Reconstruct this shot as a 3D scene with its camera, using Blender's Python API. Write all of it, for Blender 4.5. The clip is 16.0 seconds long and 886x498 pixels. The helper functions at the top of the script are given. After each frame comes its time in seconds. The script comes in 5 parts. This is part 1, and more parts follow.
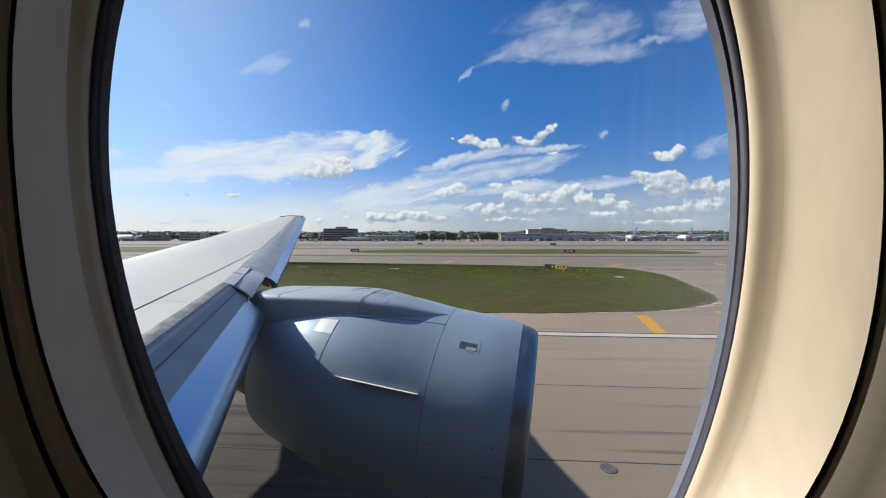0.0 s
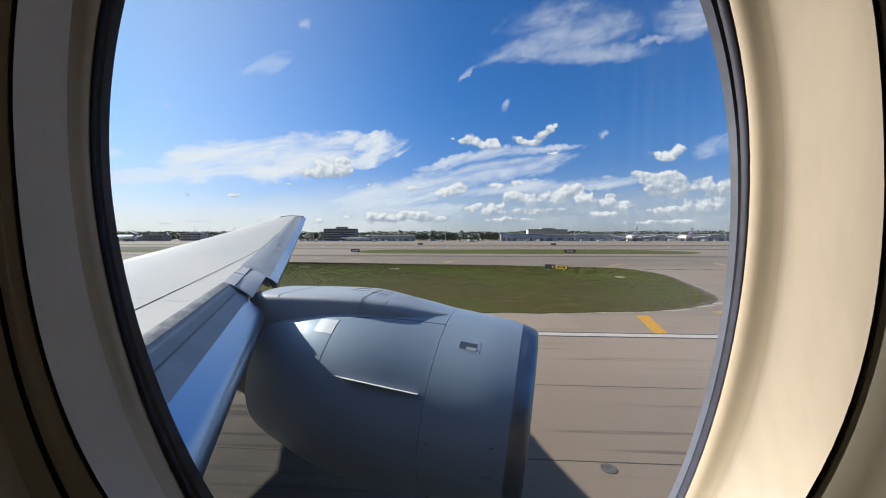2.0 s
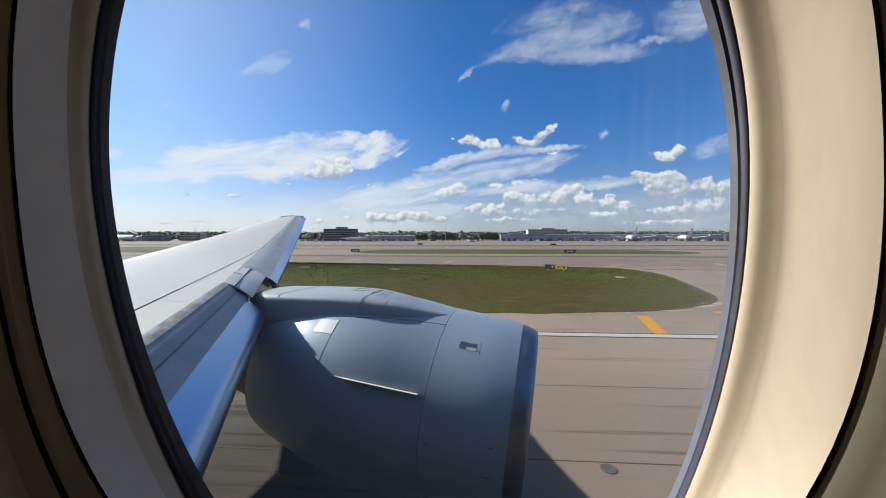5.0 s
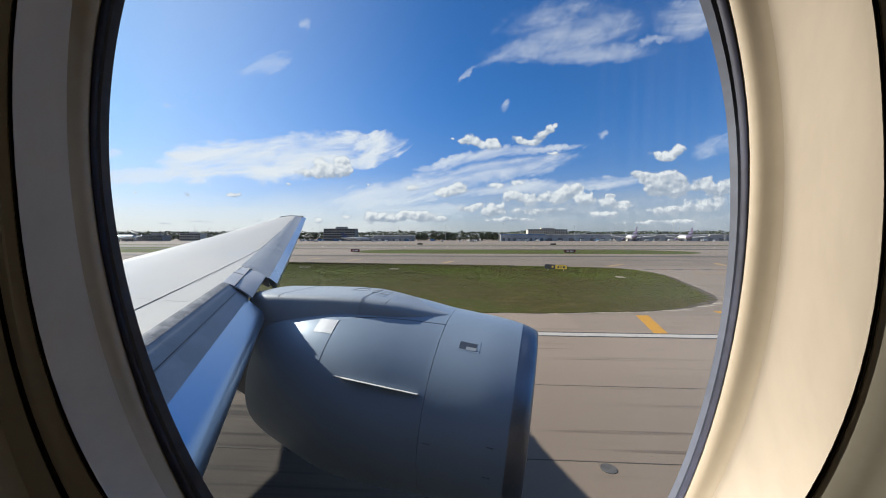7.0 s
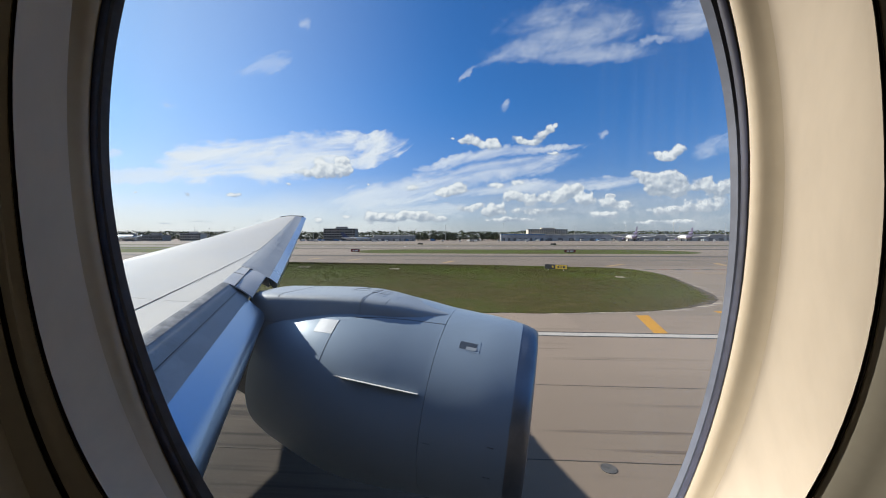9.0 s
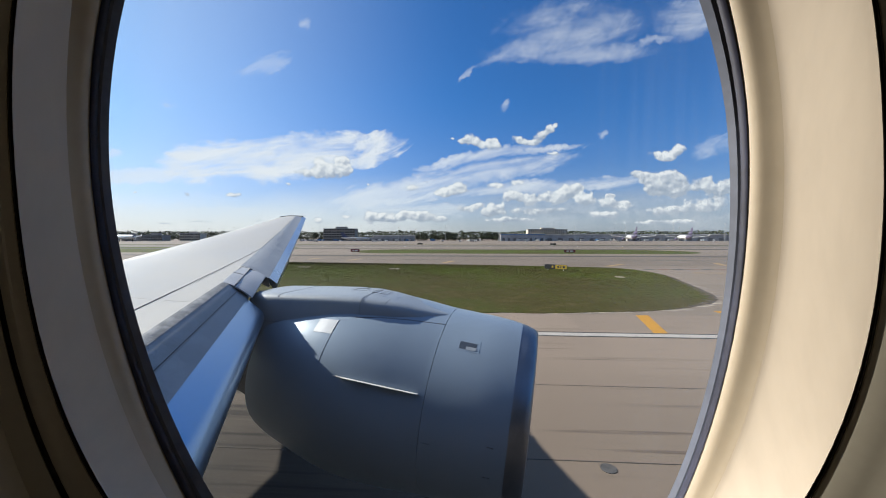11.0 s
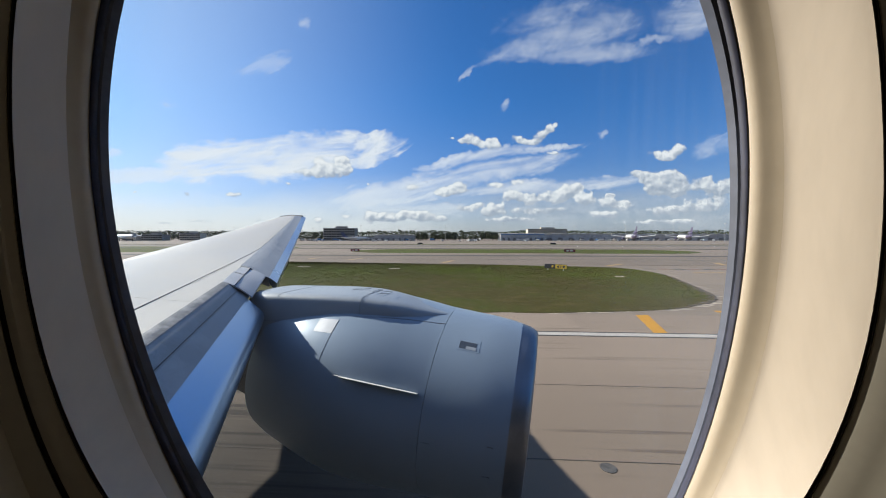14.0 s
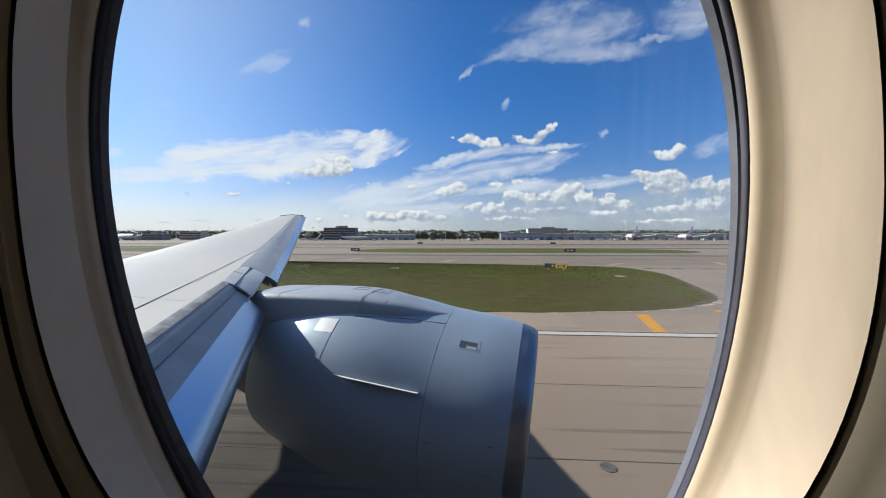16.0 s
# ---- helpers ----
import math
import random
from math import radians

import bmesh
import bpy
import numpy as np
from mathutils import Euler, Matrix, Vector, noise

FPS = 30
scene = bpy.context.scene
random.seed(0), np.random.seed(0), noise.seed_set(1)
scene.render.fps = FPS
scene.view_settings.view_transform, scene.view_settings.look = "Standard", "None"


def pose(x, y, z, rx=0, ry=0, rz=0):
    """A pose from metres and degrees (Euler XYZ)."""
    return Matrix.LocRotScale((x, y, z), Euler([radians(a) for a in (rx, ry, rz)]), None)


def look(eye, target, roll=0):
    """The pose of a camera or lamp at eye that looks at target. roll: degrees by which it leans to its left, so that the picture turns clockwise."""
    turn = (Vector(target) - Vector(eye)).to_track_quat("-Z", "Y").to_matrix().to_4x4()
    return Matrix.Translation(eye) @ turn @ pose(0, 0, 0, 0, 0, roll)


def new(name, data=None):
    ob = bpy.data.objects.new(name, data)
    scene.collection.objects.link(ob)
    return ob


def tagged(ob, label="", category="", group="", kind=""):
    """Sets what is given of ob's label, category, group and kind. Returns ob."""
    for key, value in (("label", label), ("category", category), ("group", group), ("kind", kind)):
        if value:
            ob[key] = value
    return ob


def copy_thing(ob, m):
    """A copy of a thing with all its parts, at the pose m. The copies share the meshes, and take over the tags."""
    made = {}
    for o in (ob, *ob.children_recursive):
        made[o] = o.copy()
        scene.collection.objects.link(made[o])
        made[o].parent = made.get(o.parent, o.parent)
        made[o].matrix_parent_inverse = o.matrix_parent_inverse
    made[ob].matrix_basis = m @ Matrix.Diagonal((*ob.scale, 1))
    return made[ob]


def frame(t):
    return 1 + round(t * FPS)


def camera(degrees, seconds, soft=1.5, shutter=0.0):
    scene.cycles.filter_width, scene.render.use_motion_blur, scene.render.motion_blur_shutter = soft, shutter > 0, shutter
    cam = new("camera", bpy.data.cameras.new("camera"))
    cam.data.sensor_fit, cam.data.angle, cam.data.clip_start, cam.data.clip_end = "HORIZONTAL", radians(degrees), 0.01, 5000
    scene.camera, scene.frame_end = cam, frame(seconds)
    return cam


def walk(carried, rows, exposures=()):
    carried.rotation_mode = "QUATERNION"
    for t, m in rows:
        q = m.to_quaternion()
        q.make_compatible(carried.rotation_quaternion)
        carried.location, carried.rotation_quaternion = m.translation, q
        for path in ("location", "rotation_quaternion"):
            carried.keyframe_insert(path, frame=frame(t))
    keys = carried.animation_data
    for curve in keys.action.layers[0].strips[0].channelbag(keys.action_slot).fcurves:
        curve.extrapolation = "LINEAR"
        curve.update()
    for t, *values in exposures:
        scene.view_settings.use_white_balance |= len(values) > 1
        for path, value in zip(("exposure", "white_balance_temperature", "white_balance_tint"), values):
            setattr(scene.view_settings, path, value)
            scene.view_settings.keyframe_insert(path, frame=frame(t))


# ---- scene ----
# ---- camera ----
# The aircraft points along +x, its port side is +y; the eye sits behind a port window.
EYE = (0.0, 0.0, 5.9)
HEADING = 13.0
cam = camera(104.0, 16.0, soft=1.0)
SWAY = ((0.0, 0.0, 0.0), (1.0, -0.04, 0.0), (1.5, 0.05, 0.0), (2.5, 0.0, 0.02), (3.0, -0.1, 0.0), (4.0, 0.02, 0.05),
        (6.5, 0.03, 0.0), (8.0, 0.0, 0.05), (9.0, 0.04, 0.0), (11.5, 0.0, 0.0), (13.0, -0.02, 0.0), (14.0, 0.0, -0.06),
        (14.5, 0.06, -0.12), (15.5, 0.0, -0.1), (16.0, 0.03, -0.14))
walk(cam, [(t, pose(*EYE, 88.04 + dp, 0.0, HEADING + dy)) for t, dy, dp in SWAY], exposures=((0.0, 0.8), (16.0, 0.8)))

# ---- world, sun ----
SUN = Vector((-1.77, 0.27, 1.0)).normalized()


def link(tree, a, b):
    tree.links.new(a, b)


class Nodes:
    """Short hand for node maths in one tree."""

    def __init__(self, tree):
        self.tree = tree

    def add(self, kind, **inputs):
        node = self.tree.nodes.new(kind)
        for key, value in inputs.items():
            self.put(node.inputs[key.replace("_", " ")], value)
        return node

    def put(self, socket, value):
        if isinstance(value, bpy.types.NodeSocket):
            self.tree.links.new(value, socket)
        else:
            socket.default_value = value

    def op(self, name, *values, clamp=False):
        node = self.tree.nodes.new("ShaderNodeMath")
        node.operation, node.use_clamp = name, clamp
        for socket, value in zip(node.inputs, values):
            self.put(socket, value)
        return node.outputs[0]

    def vop(self, name, *values, Scale=None):
        node = self.tree.nodes.new("ShaderNodeVectorMath")
        node.operation = name
        for socket, value in zip(node.inputs, values):
            self.put(socket, value)
        if Scale is not None:
            self.put(node.inputs["Scale"], Scale)
        return node.outputs["Value" if name == "DOT_PRODUCT" else "Vector"]

    def mixed(self, factor, a, b, kind="MIX"):
        node = self.tree.nodes.new("ShaderNodeMix")
        node.data_type, node.blend_type = "RGBA", kind
        self.put(node.inputs[0], factor)
        for socket, value in ((node.inputs[6], a), (node.inputs[7], b)):
            self.put(socket, value if isinstance(value, bpy.types.NodeSocket) else (*value[:3], 1))
        return node.outputs[2]

    def ramp(self, value, low, high, a=0.0, b=1.0):
        node = self.tree.nodes.new("ShaderNodeMapRange")
        node.interpolation_type = "SMOOTHSTEP"
        for socket, v in zip(node.inputs, (value, low, high, a, b)):
            self.put(socket, v)
        return node.outputs[0]

    def noise(self, vector, scale, detail=4.0, rough=0.55, distortion=0.0):
        node = self.tree.nodes.new("ShaderNodeTexNoise")
        for key, v in (("Vector", vector), ("Scale", scale), ("Detail", detail), ("Roughness", rough), ("Distortion", distortion)):
            self.put(node.inputs[key], v)
        return node.outputs[0]

    def vec(self, x, y, z):
        return self.add("ShaderNodeCombineXYZ", X=x, Y=y, Z=z).outputs[0]


def build_world():
    world = bpy.data.worlds.new("world")
    world.use_nodes = True
    scene.world = world
    tree = world.node_tree
    tree.nodes.clear()
    n = Nodes(tree)
    sky = tree.nodes.new("ShaderNodeTexSky")
    sky.sky_type, sky.sun_disc = "NISHITA", False
    sky.sun_elevation = math.asin(SUN.z)
    sky.sun_rotation = math.atan2(SUN.x, SUN.y)
    sky.air_density, sky.dust_density, sky.ozone_density = 1.0, 1.1, 2.5
    way = n.add("ShaderNodeTexCoord").outputs["Generated"]
    xyz = n.add("ShaderNodeSeparateXYZ", Vector=way)
    c, s = math.cos(radians(HEADING)), math.sin(radians(HEADING))
    side = n.op("ADD", n.op("MULTIPLY", xyz.outputs[0], c), n.op("MULTIPLY", xyz.outputs[1], s))
    ahead = n.op("ADD", n.op("MULTIPLY", xyz.outputs[0], -s), n.op("MULTIPLY", xyz.outputs[1], c))
    ahead = n.op("MAXIMUM", n.op("ABSOLUTE", ahead), 0.25)
    a = n.op("DIVIDE", n.op("MULTIPLY", side, 6.125), ahead)
    h = n.op("DIVIDE", n.op("MULTIPLY", xyz.outputs[2], 6.125), ahead)
    spot = n.vec(a, h, 0.0)
    fine = n.noise(spot, 5.5, 8.0, 0.62, 0.25)
    coarse = n.noise(spot, 2.2, 4.0, 0.55)

    # cauliflower lumps at two sizes, and the same a little way towards the sun
    def billow(shift_a, shift_h):
        at = n.vec(n.op("ADD", a, shift_a), n.op("ADD", n.op("MULTIPLY", h, 1.25), shift_h), 0.0)
        total = None
        for size, gain in ((4.2, 0.7), (10.0, 0.4)):
            cell = n.tree.nodes.new("ShaderNodeTexVoronoi")
            cell.feature = "SMOOTH_F1"
            for key, v in (("Vector", at), ("Scale", size), ("Smoothness", 0.7), ("Detail", 1.0)):
                n.put(cell.inputs[key], v)
            one = n.op("MULTIPLY", n.op("SUBTRACT", 0.5, cell.outputs["Distance"]), gain)
            total = one if total is None else n.op("ADD", total, one)
        return total

    lump = billow(0.0, 0.0)
    ragged = n.op("ADD", n.op("MULTIPLY", lump, 0.85), n.op("ADD", n.op("MULTIPLY", n.op("SUBTRACT", fine, 0.5), 1.9), n.op("MULTIPLY", n.op("SUBTRACT", coarse, 0.5), 0.5)))
    aside = n.noise(n.vec(n.op("ADD", a, -0.04), n.op("ADD", h, 0.05), 0.0), 5.5, 8.0, 0.62, 0.25)
    slope = n.op("ADD", n.op("MULTIPLY", n.op("SUBTRACT", fine, aside), 1.5), n.op("MULTIPLY", n.op("SUBTRACT", lump, billow(-0.05, 0.07)), 1.0))

    # clouds bulge and curl: the field they are drawn in is pushed about at two sizes
    def push(seed, one, two):
        at = n.vec(a, h, seed)
        return n.op("ADD", n.op("MULTIPLY", n.op("SUBTRACT", n.noise(at, 3.5, 2.0), 0.5), one), n.op("MULTIPLY", n.op("SUBTRACT", n.noise(at, 11.0, 3.0), 0.5), two))

    pa, ph = n.op("ADD", a, push(11.0, 0.16, 0.07)), n.op("ADD", h, push(23.0, 0.10, 0.06))

    field = n.vec(pa, ph, 0.0)

    # thin ice cloud: patches with streaked edges, drawn out along the wind
    def streaks(turn, stretch, scale, seed):
        ct, st = math.cos(turn), math.sin(turn)
        along = n.op("ADD", n.op("MULTIPLY", a, ct), n.op("MULTIPLY", h, st))
        across = n.op("SUBTRACT", n.op("MULTIPLY", h, ct), n.op("MULTIPLY", a, st))
        return n.noise(n.vec(n.op("DIVIDE", along, stretch), across, seed), scale, 8.0, 0.64, 0.5)

    flat_wisp, slant_wisp, plume_wisp = streaks(0.06, 4.5, 2.6, 3.0), streaks(0.26, 4.0, 2.8, 4.0), streaks(0.45, 2.6, 3.4, 5.0)
    feather = n.op("ADD", n.op("MULTIPLY", streaks(0.16, 3.4, 2.6, 6.0), 0.6), n.op("MULTIPLY", streaks(0.95, 2.2, 2.4, 8.0), 0.4))
    wa, wh = n.op("ADD", a, push(31.0, 0.3, 0.10)), n.op("ADD", h, push(37.0, 0.22, 0.08))

    def veil_patch(patches, wisp, torn, gain, soft):
        total = None
        for cx, cz, rx, rz, turn in patches:
            dx, dz = n.op("SUBTRACT", wa, cx), n.op("SUBTRACT", wh, cz)
            ct, st = math.cos(turn), math.sin(turn)
            u = n.op("DIVIDE", n.op("ADD", n.op("MULTIPLY", dx, ct), n.op("MULTIPLY", dz, st)), rx * 1.35)
            v = n.op("DIVIDE", n.op("SUBTRACT", n.op("MULTIPLY", dz, ct), n.op("MULTIPLY", dx, st)), rz * 1.35)
            m = n.op("SUBTRACT", 1.0, n.op("ADD", n.op("MULTIPLY", u, u), n.op("MULTIPLY", v, v)), clamp=True)
            total = m if total is None else n.op("MAXIMUM", total, m)
        m = n.op("ADD", total, n.op("MULTIPLY", n.op("SUBTRACT", wisp, 0.5), n.op("MULTIPLY", torn, n.ramp(total, 0.0, 0.25))))
        return n.op("MULTIPLY", n.op("MULTIPLY", n.ramp(m, 0.02, soft), n.ramp(wisp, 0.22, 0.66, 0.5, 1.0)), gain)

    thin = None
    for patch in (
            veil_patch(((-3.6, 1.33, 1.15, 0.36, 0.02), (-2.65, 1.40, 1.15, 0.37, 0.06), (-4.3, 1.30, 0.72, 0.34, 0.0), (-2.0, 1.57, 0.75, 0.22, 0.1)), flat_wisp, 2.3, 1.06, 0.95),
            veil_patch(((-1.2, 1.56, 0.58, 0.22, 0.2), (-1.45, 1.33, 0.5, 0.12, 0.25)), plume_wisp, 3.4, 1.0, 1.1),
            veil_patch(((-5.4, 1.07, 0.85, 0.14, 0.05), (-5.8, 1.46, 0.2, 0.06, 0.3)), flat_wisp, 1.6, 0.85, 0.8),
            veil_patch(((-1.5, 0.66, 1.7, 0.20, 0.10), (-0.25, 0.90, 1.0, 0.20, 0.16), (0.8, 1.16, 1.3, 0.20, 0.15), (0.6, 1.40, 0.9, 0.10, 0.2), (1.7, 1.53, 0.75, 0.06, 0.08), (1.8, 0.88, 1.6, 0.12, 0.06)), slant_wisp, 2.4, 0.82, 1.15),
            veil_patch(((-4.5, 0.36, 2.2, 0.22, 0.0), (-1.5, 0.40, 2.0, 0.18, 0.04)), flat_wisp, 1.4, 0.75, 0.8),
            veil_patch(((2.2, 3.62, 1.05, 0.44, 0.08), (1.55, 3.30, 0.8, 0.18, 0.2), (2.6, 3.20, 0.95, 0.15, 0.06), (0.95, 3.14, 0.42, 0.07, 0.42)), feather, 3.4, 0.56, 1.6),
            veil_patch(((4.25, 3.85, 0.55, 0.36, 0.3), (3.7, 3.42, 0.3, 0.06, 0.2)), feather, 3.4, 0.56, 1.5),
            veil_patch(((-2.34, 3.70, 0.16, 0.11, 0.7), (1.07, 2.31, 0.13, 0.06, 0.6), (2.81, 1.82, 0.10, 0.06, 0.9), (-4.77, 2.29, 0.28, 0.035, -0.16)), plume_wisp, 3.0, 0.62, 1.2),
            veil_patch(((-3.2, 2.98, 0.65, 0.18, 0.3), (0.45, 2.85, 0.22, 0.04, 0.7), (4.76, 1.60, 0.4, 0.16, 0.2)), plume_wisp, 3.0, 0.45, 1.2)):
        thin = patch if thin is None else n.op("MAXIMUM", thin, patch)
    haze = n.op("MULTIPLY", n.op("MULTIPLY", n.ramp(h, 1.35, 0.0), n.ramp(a, -3.0, 3.0, 1.05, 0.38)), n.ramp(n.noise(spot, 0.8, 4.0), 0.25, 0.7, 0.5, 0.92))
    # thin veil overhead, out of view, added to whiten the sky's fill
    high_veil = n.op("MULTIPLY", n.ramp(h, 5.0, 9.0), n.ramp(n.noise(n.vec(n.op("MULTIPLY", a, 0.3), n.op("MULTIPLY", h, 0.3), 7.0), 1.0, 4.0), 0.3, 0.7, 0.04, 0.16))
    # window glare towards the sun, put into the sky as a whitening
    glare_veil = n.ramp(a, 0.5, -5.5, 0.0, 0.32)
    thin = n.op("MAXIMUM", n.op("MAXIMUM", n.op("MAXIMUM", thin, haze), high_veil), glare_veil)

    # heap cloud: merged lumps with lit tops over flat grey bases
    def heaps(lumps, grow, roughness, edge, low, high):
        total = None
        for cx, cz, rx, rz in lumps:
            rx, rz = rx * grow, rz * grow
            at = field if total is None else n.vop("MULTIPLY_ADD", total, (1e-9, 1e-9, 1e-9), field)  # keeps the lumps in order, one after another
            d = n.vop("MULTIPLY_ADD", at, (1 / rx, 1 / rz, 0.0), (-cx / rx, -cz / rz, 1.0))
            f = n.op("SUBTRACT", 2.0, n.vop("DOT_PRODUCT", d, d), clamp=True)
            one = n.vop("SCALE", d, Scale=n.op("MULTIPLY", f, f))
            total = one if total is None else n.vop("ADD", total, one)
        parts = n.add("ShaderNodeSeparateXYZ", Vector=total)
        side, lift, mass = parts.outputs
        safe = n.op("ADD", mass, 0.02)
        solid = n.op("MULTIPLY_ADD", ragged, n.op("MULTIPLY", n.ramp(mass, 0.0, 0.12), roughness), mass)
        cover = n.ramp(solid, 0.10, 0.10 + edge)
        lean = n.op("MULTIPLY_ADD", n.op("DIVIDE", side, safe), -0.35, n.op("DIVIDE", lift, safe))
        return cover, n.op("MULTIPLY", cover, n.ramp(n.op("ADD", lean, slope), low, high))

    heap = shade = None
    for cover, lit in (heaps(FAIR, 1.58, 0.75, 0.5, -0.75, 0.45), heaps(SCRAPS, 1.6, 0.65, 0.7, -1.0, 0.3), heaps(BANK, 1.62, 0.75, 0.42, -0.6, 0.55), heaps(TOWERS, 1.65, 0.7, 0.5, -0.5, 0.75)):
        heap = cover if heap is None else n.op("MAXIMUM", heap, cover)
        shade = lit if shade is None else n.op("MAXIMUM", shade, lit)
    # a flat grey layer along the foot of the bank
    foot = n.op("MULTIPLY", n.op("MULTIPLY", n.ramp(h, 0.0, 0.22), n.ramp(h, 1.0, 0.5)), n.ramp(n.op("ADD", a, n.op("MULTIPLY", coarse, 2.0)), 0.6, 3.4))
    layer = n.ramp(streaks(0.0, 4.0, 3.2, 9.0), 0.30, 0.66, 0.35, 0.75)
    foot = n.op("MULTIPLY", foot, layer)
    heap, shade = n.op("MAXIMUM", heap, foot), n.op("MAXIMUM", shade, n.op("MULTIPLY", foot, n.ramp(fine, 0.35, 0.7, 0.05, 0.6)))
    heap = n.op("MULTIPLY", heap, n.ramp(h, 0.02, 0.12))
    clear = n.mixed(1.0, sky.outputs[0], n.mixed(n.ramp(h, 0.2, 2.6), LOW_TINT, SKY_TINT), "MULTIPLY")
    look_up = n.mixed(n.op("MULTIPLY", thin, 0.88), clear, CLOUD_WHITE)
    body = n.mixed(shade, CLOUD_GREY, CLOUD_WHITE)
    final = n.mixed(n.op("MULTIPLY", heap, 0.94), look_up, body)
    back = n.add("ShaderNodeBackground", Color=final, Strength=SKY_STRENGTH)
    out = tree.nodes.new("ShaderNodeOutputWorld")
    tree.links.new(back.outputs[0], out.inputs[0])


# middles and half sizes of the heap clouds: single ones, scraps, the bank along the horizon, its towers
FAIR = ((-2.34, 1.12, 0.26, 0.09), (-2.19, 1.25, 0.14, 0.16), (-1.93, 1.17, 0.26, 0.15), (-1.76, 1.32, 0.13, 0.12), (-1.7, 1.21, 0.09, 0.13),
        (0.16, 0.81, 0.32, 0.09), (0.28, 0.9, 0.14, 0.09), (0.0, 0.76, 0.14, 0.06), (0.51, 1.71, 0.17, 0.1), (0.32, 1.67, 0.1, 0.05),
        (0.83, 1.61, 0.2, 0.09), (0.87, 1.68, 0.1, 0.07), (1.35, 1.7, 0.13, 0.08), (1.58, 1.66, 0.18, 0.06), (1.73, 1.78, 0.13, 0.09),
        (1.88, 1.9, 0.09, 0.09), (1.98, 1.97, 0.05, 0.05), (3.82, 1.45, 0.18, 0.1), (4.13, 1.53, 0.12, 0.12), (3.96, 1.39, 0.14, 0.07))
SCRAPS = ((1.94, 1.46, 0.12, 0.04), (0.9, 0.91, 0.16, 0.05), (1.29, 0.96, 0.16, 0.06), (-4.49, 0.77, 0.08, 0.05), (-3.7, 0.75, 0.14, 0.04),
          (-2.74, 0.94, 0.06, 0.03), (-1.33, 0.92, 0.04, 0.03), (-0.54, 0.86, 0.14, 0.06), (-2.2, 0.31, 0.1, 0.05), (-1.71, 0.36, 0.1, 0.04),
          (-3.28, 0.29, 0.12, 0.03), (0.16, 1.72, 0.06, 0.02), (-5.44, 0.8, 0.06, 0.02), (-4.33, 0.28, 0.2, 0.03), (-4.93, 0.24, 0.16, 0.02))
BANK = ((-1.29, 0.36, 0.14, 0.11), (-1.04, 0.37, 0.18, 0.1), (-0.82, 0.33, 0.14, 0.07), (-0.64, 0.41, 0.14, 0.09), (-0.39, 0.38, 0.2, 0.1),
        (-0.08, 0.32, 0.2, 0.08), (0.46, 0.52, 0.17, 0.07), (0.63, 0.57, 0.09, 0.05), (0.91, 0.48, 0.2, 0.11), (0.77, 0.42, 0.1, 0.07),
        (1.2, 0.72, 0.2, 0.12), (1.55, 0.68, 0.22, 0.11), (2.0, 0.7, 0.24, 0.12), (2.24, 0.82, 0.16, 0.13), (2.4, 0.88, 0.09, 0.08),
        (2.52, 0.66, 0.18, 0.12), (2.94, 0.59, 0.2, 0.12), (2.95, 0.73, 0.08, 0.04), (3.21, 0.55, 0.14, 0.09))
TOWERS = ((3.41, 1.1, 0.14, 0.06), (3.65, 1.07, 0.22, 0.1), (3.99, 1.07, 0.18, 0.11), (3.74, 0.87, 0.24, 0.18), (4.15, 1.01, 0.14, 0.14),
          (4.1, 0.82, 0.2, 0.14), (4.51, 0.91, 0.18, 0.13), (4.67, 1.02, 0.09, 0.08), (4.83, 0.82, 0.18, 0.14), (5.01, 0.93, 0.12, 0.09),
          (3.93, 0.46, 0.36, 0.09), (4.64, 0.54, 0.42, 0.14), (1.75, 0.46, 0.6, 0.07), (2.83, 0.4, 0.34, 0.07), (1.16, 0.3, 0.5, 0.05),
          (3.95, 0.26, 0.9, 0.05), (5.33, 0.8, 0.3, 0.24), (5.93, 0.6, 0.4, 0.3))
SKY_STRENGTH = 0.0547
LOW_TINT = (0.76, 0.92, 1.34)
SKY_TINT = (0.37, 0.895, 1.49)
CLOUD_WHITE = (9.6, 9.6, 9.6)
CLOUD_GREY = (3.9, 4.5, 5.4)
build_world()
# power of each unseen fill lamp inside the cabin
FILL_POWER = 0.85
lamp = bpy.data.lights.new("sun", "SUN")
lamp.energy, lamp.angle, lamp.color = 5.0, radians(0.53), (1.0, 0.93, 0.845)
new("sun", lamp).matrix_world = look(SUN * 100, (0, 0, 0))


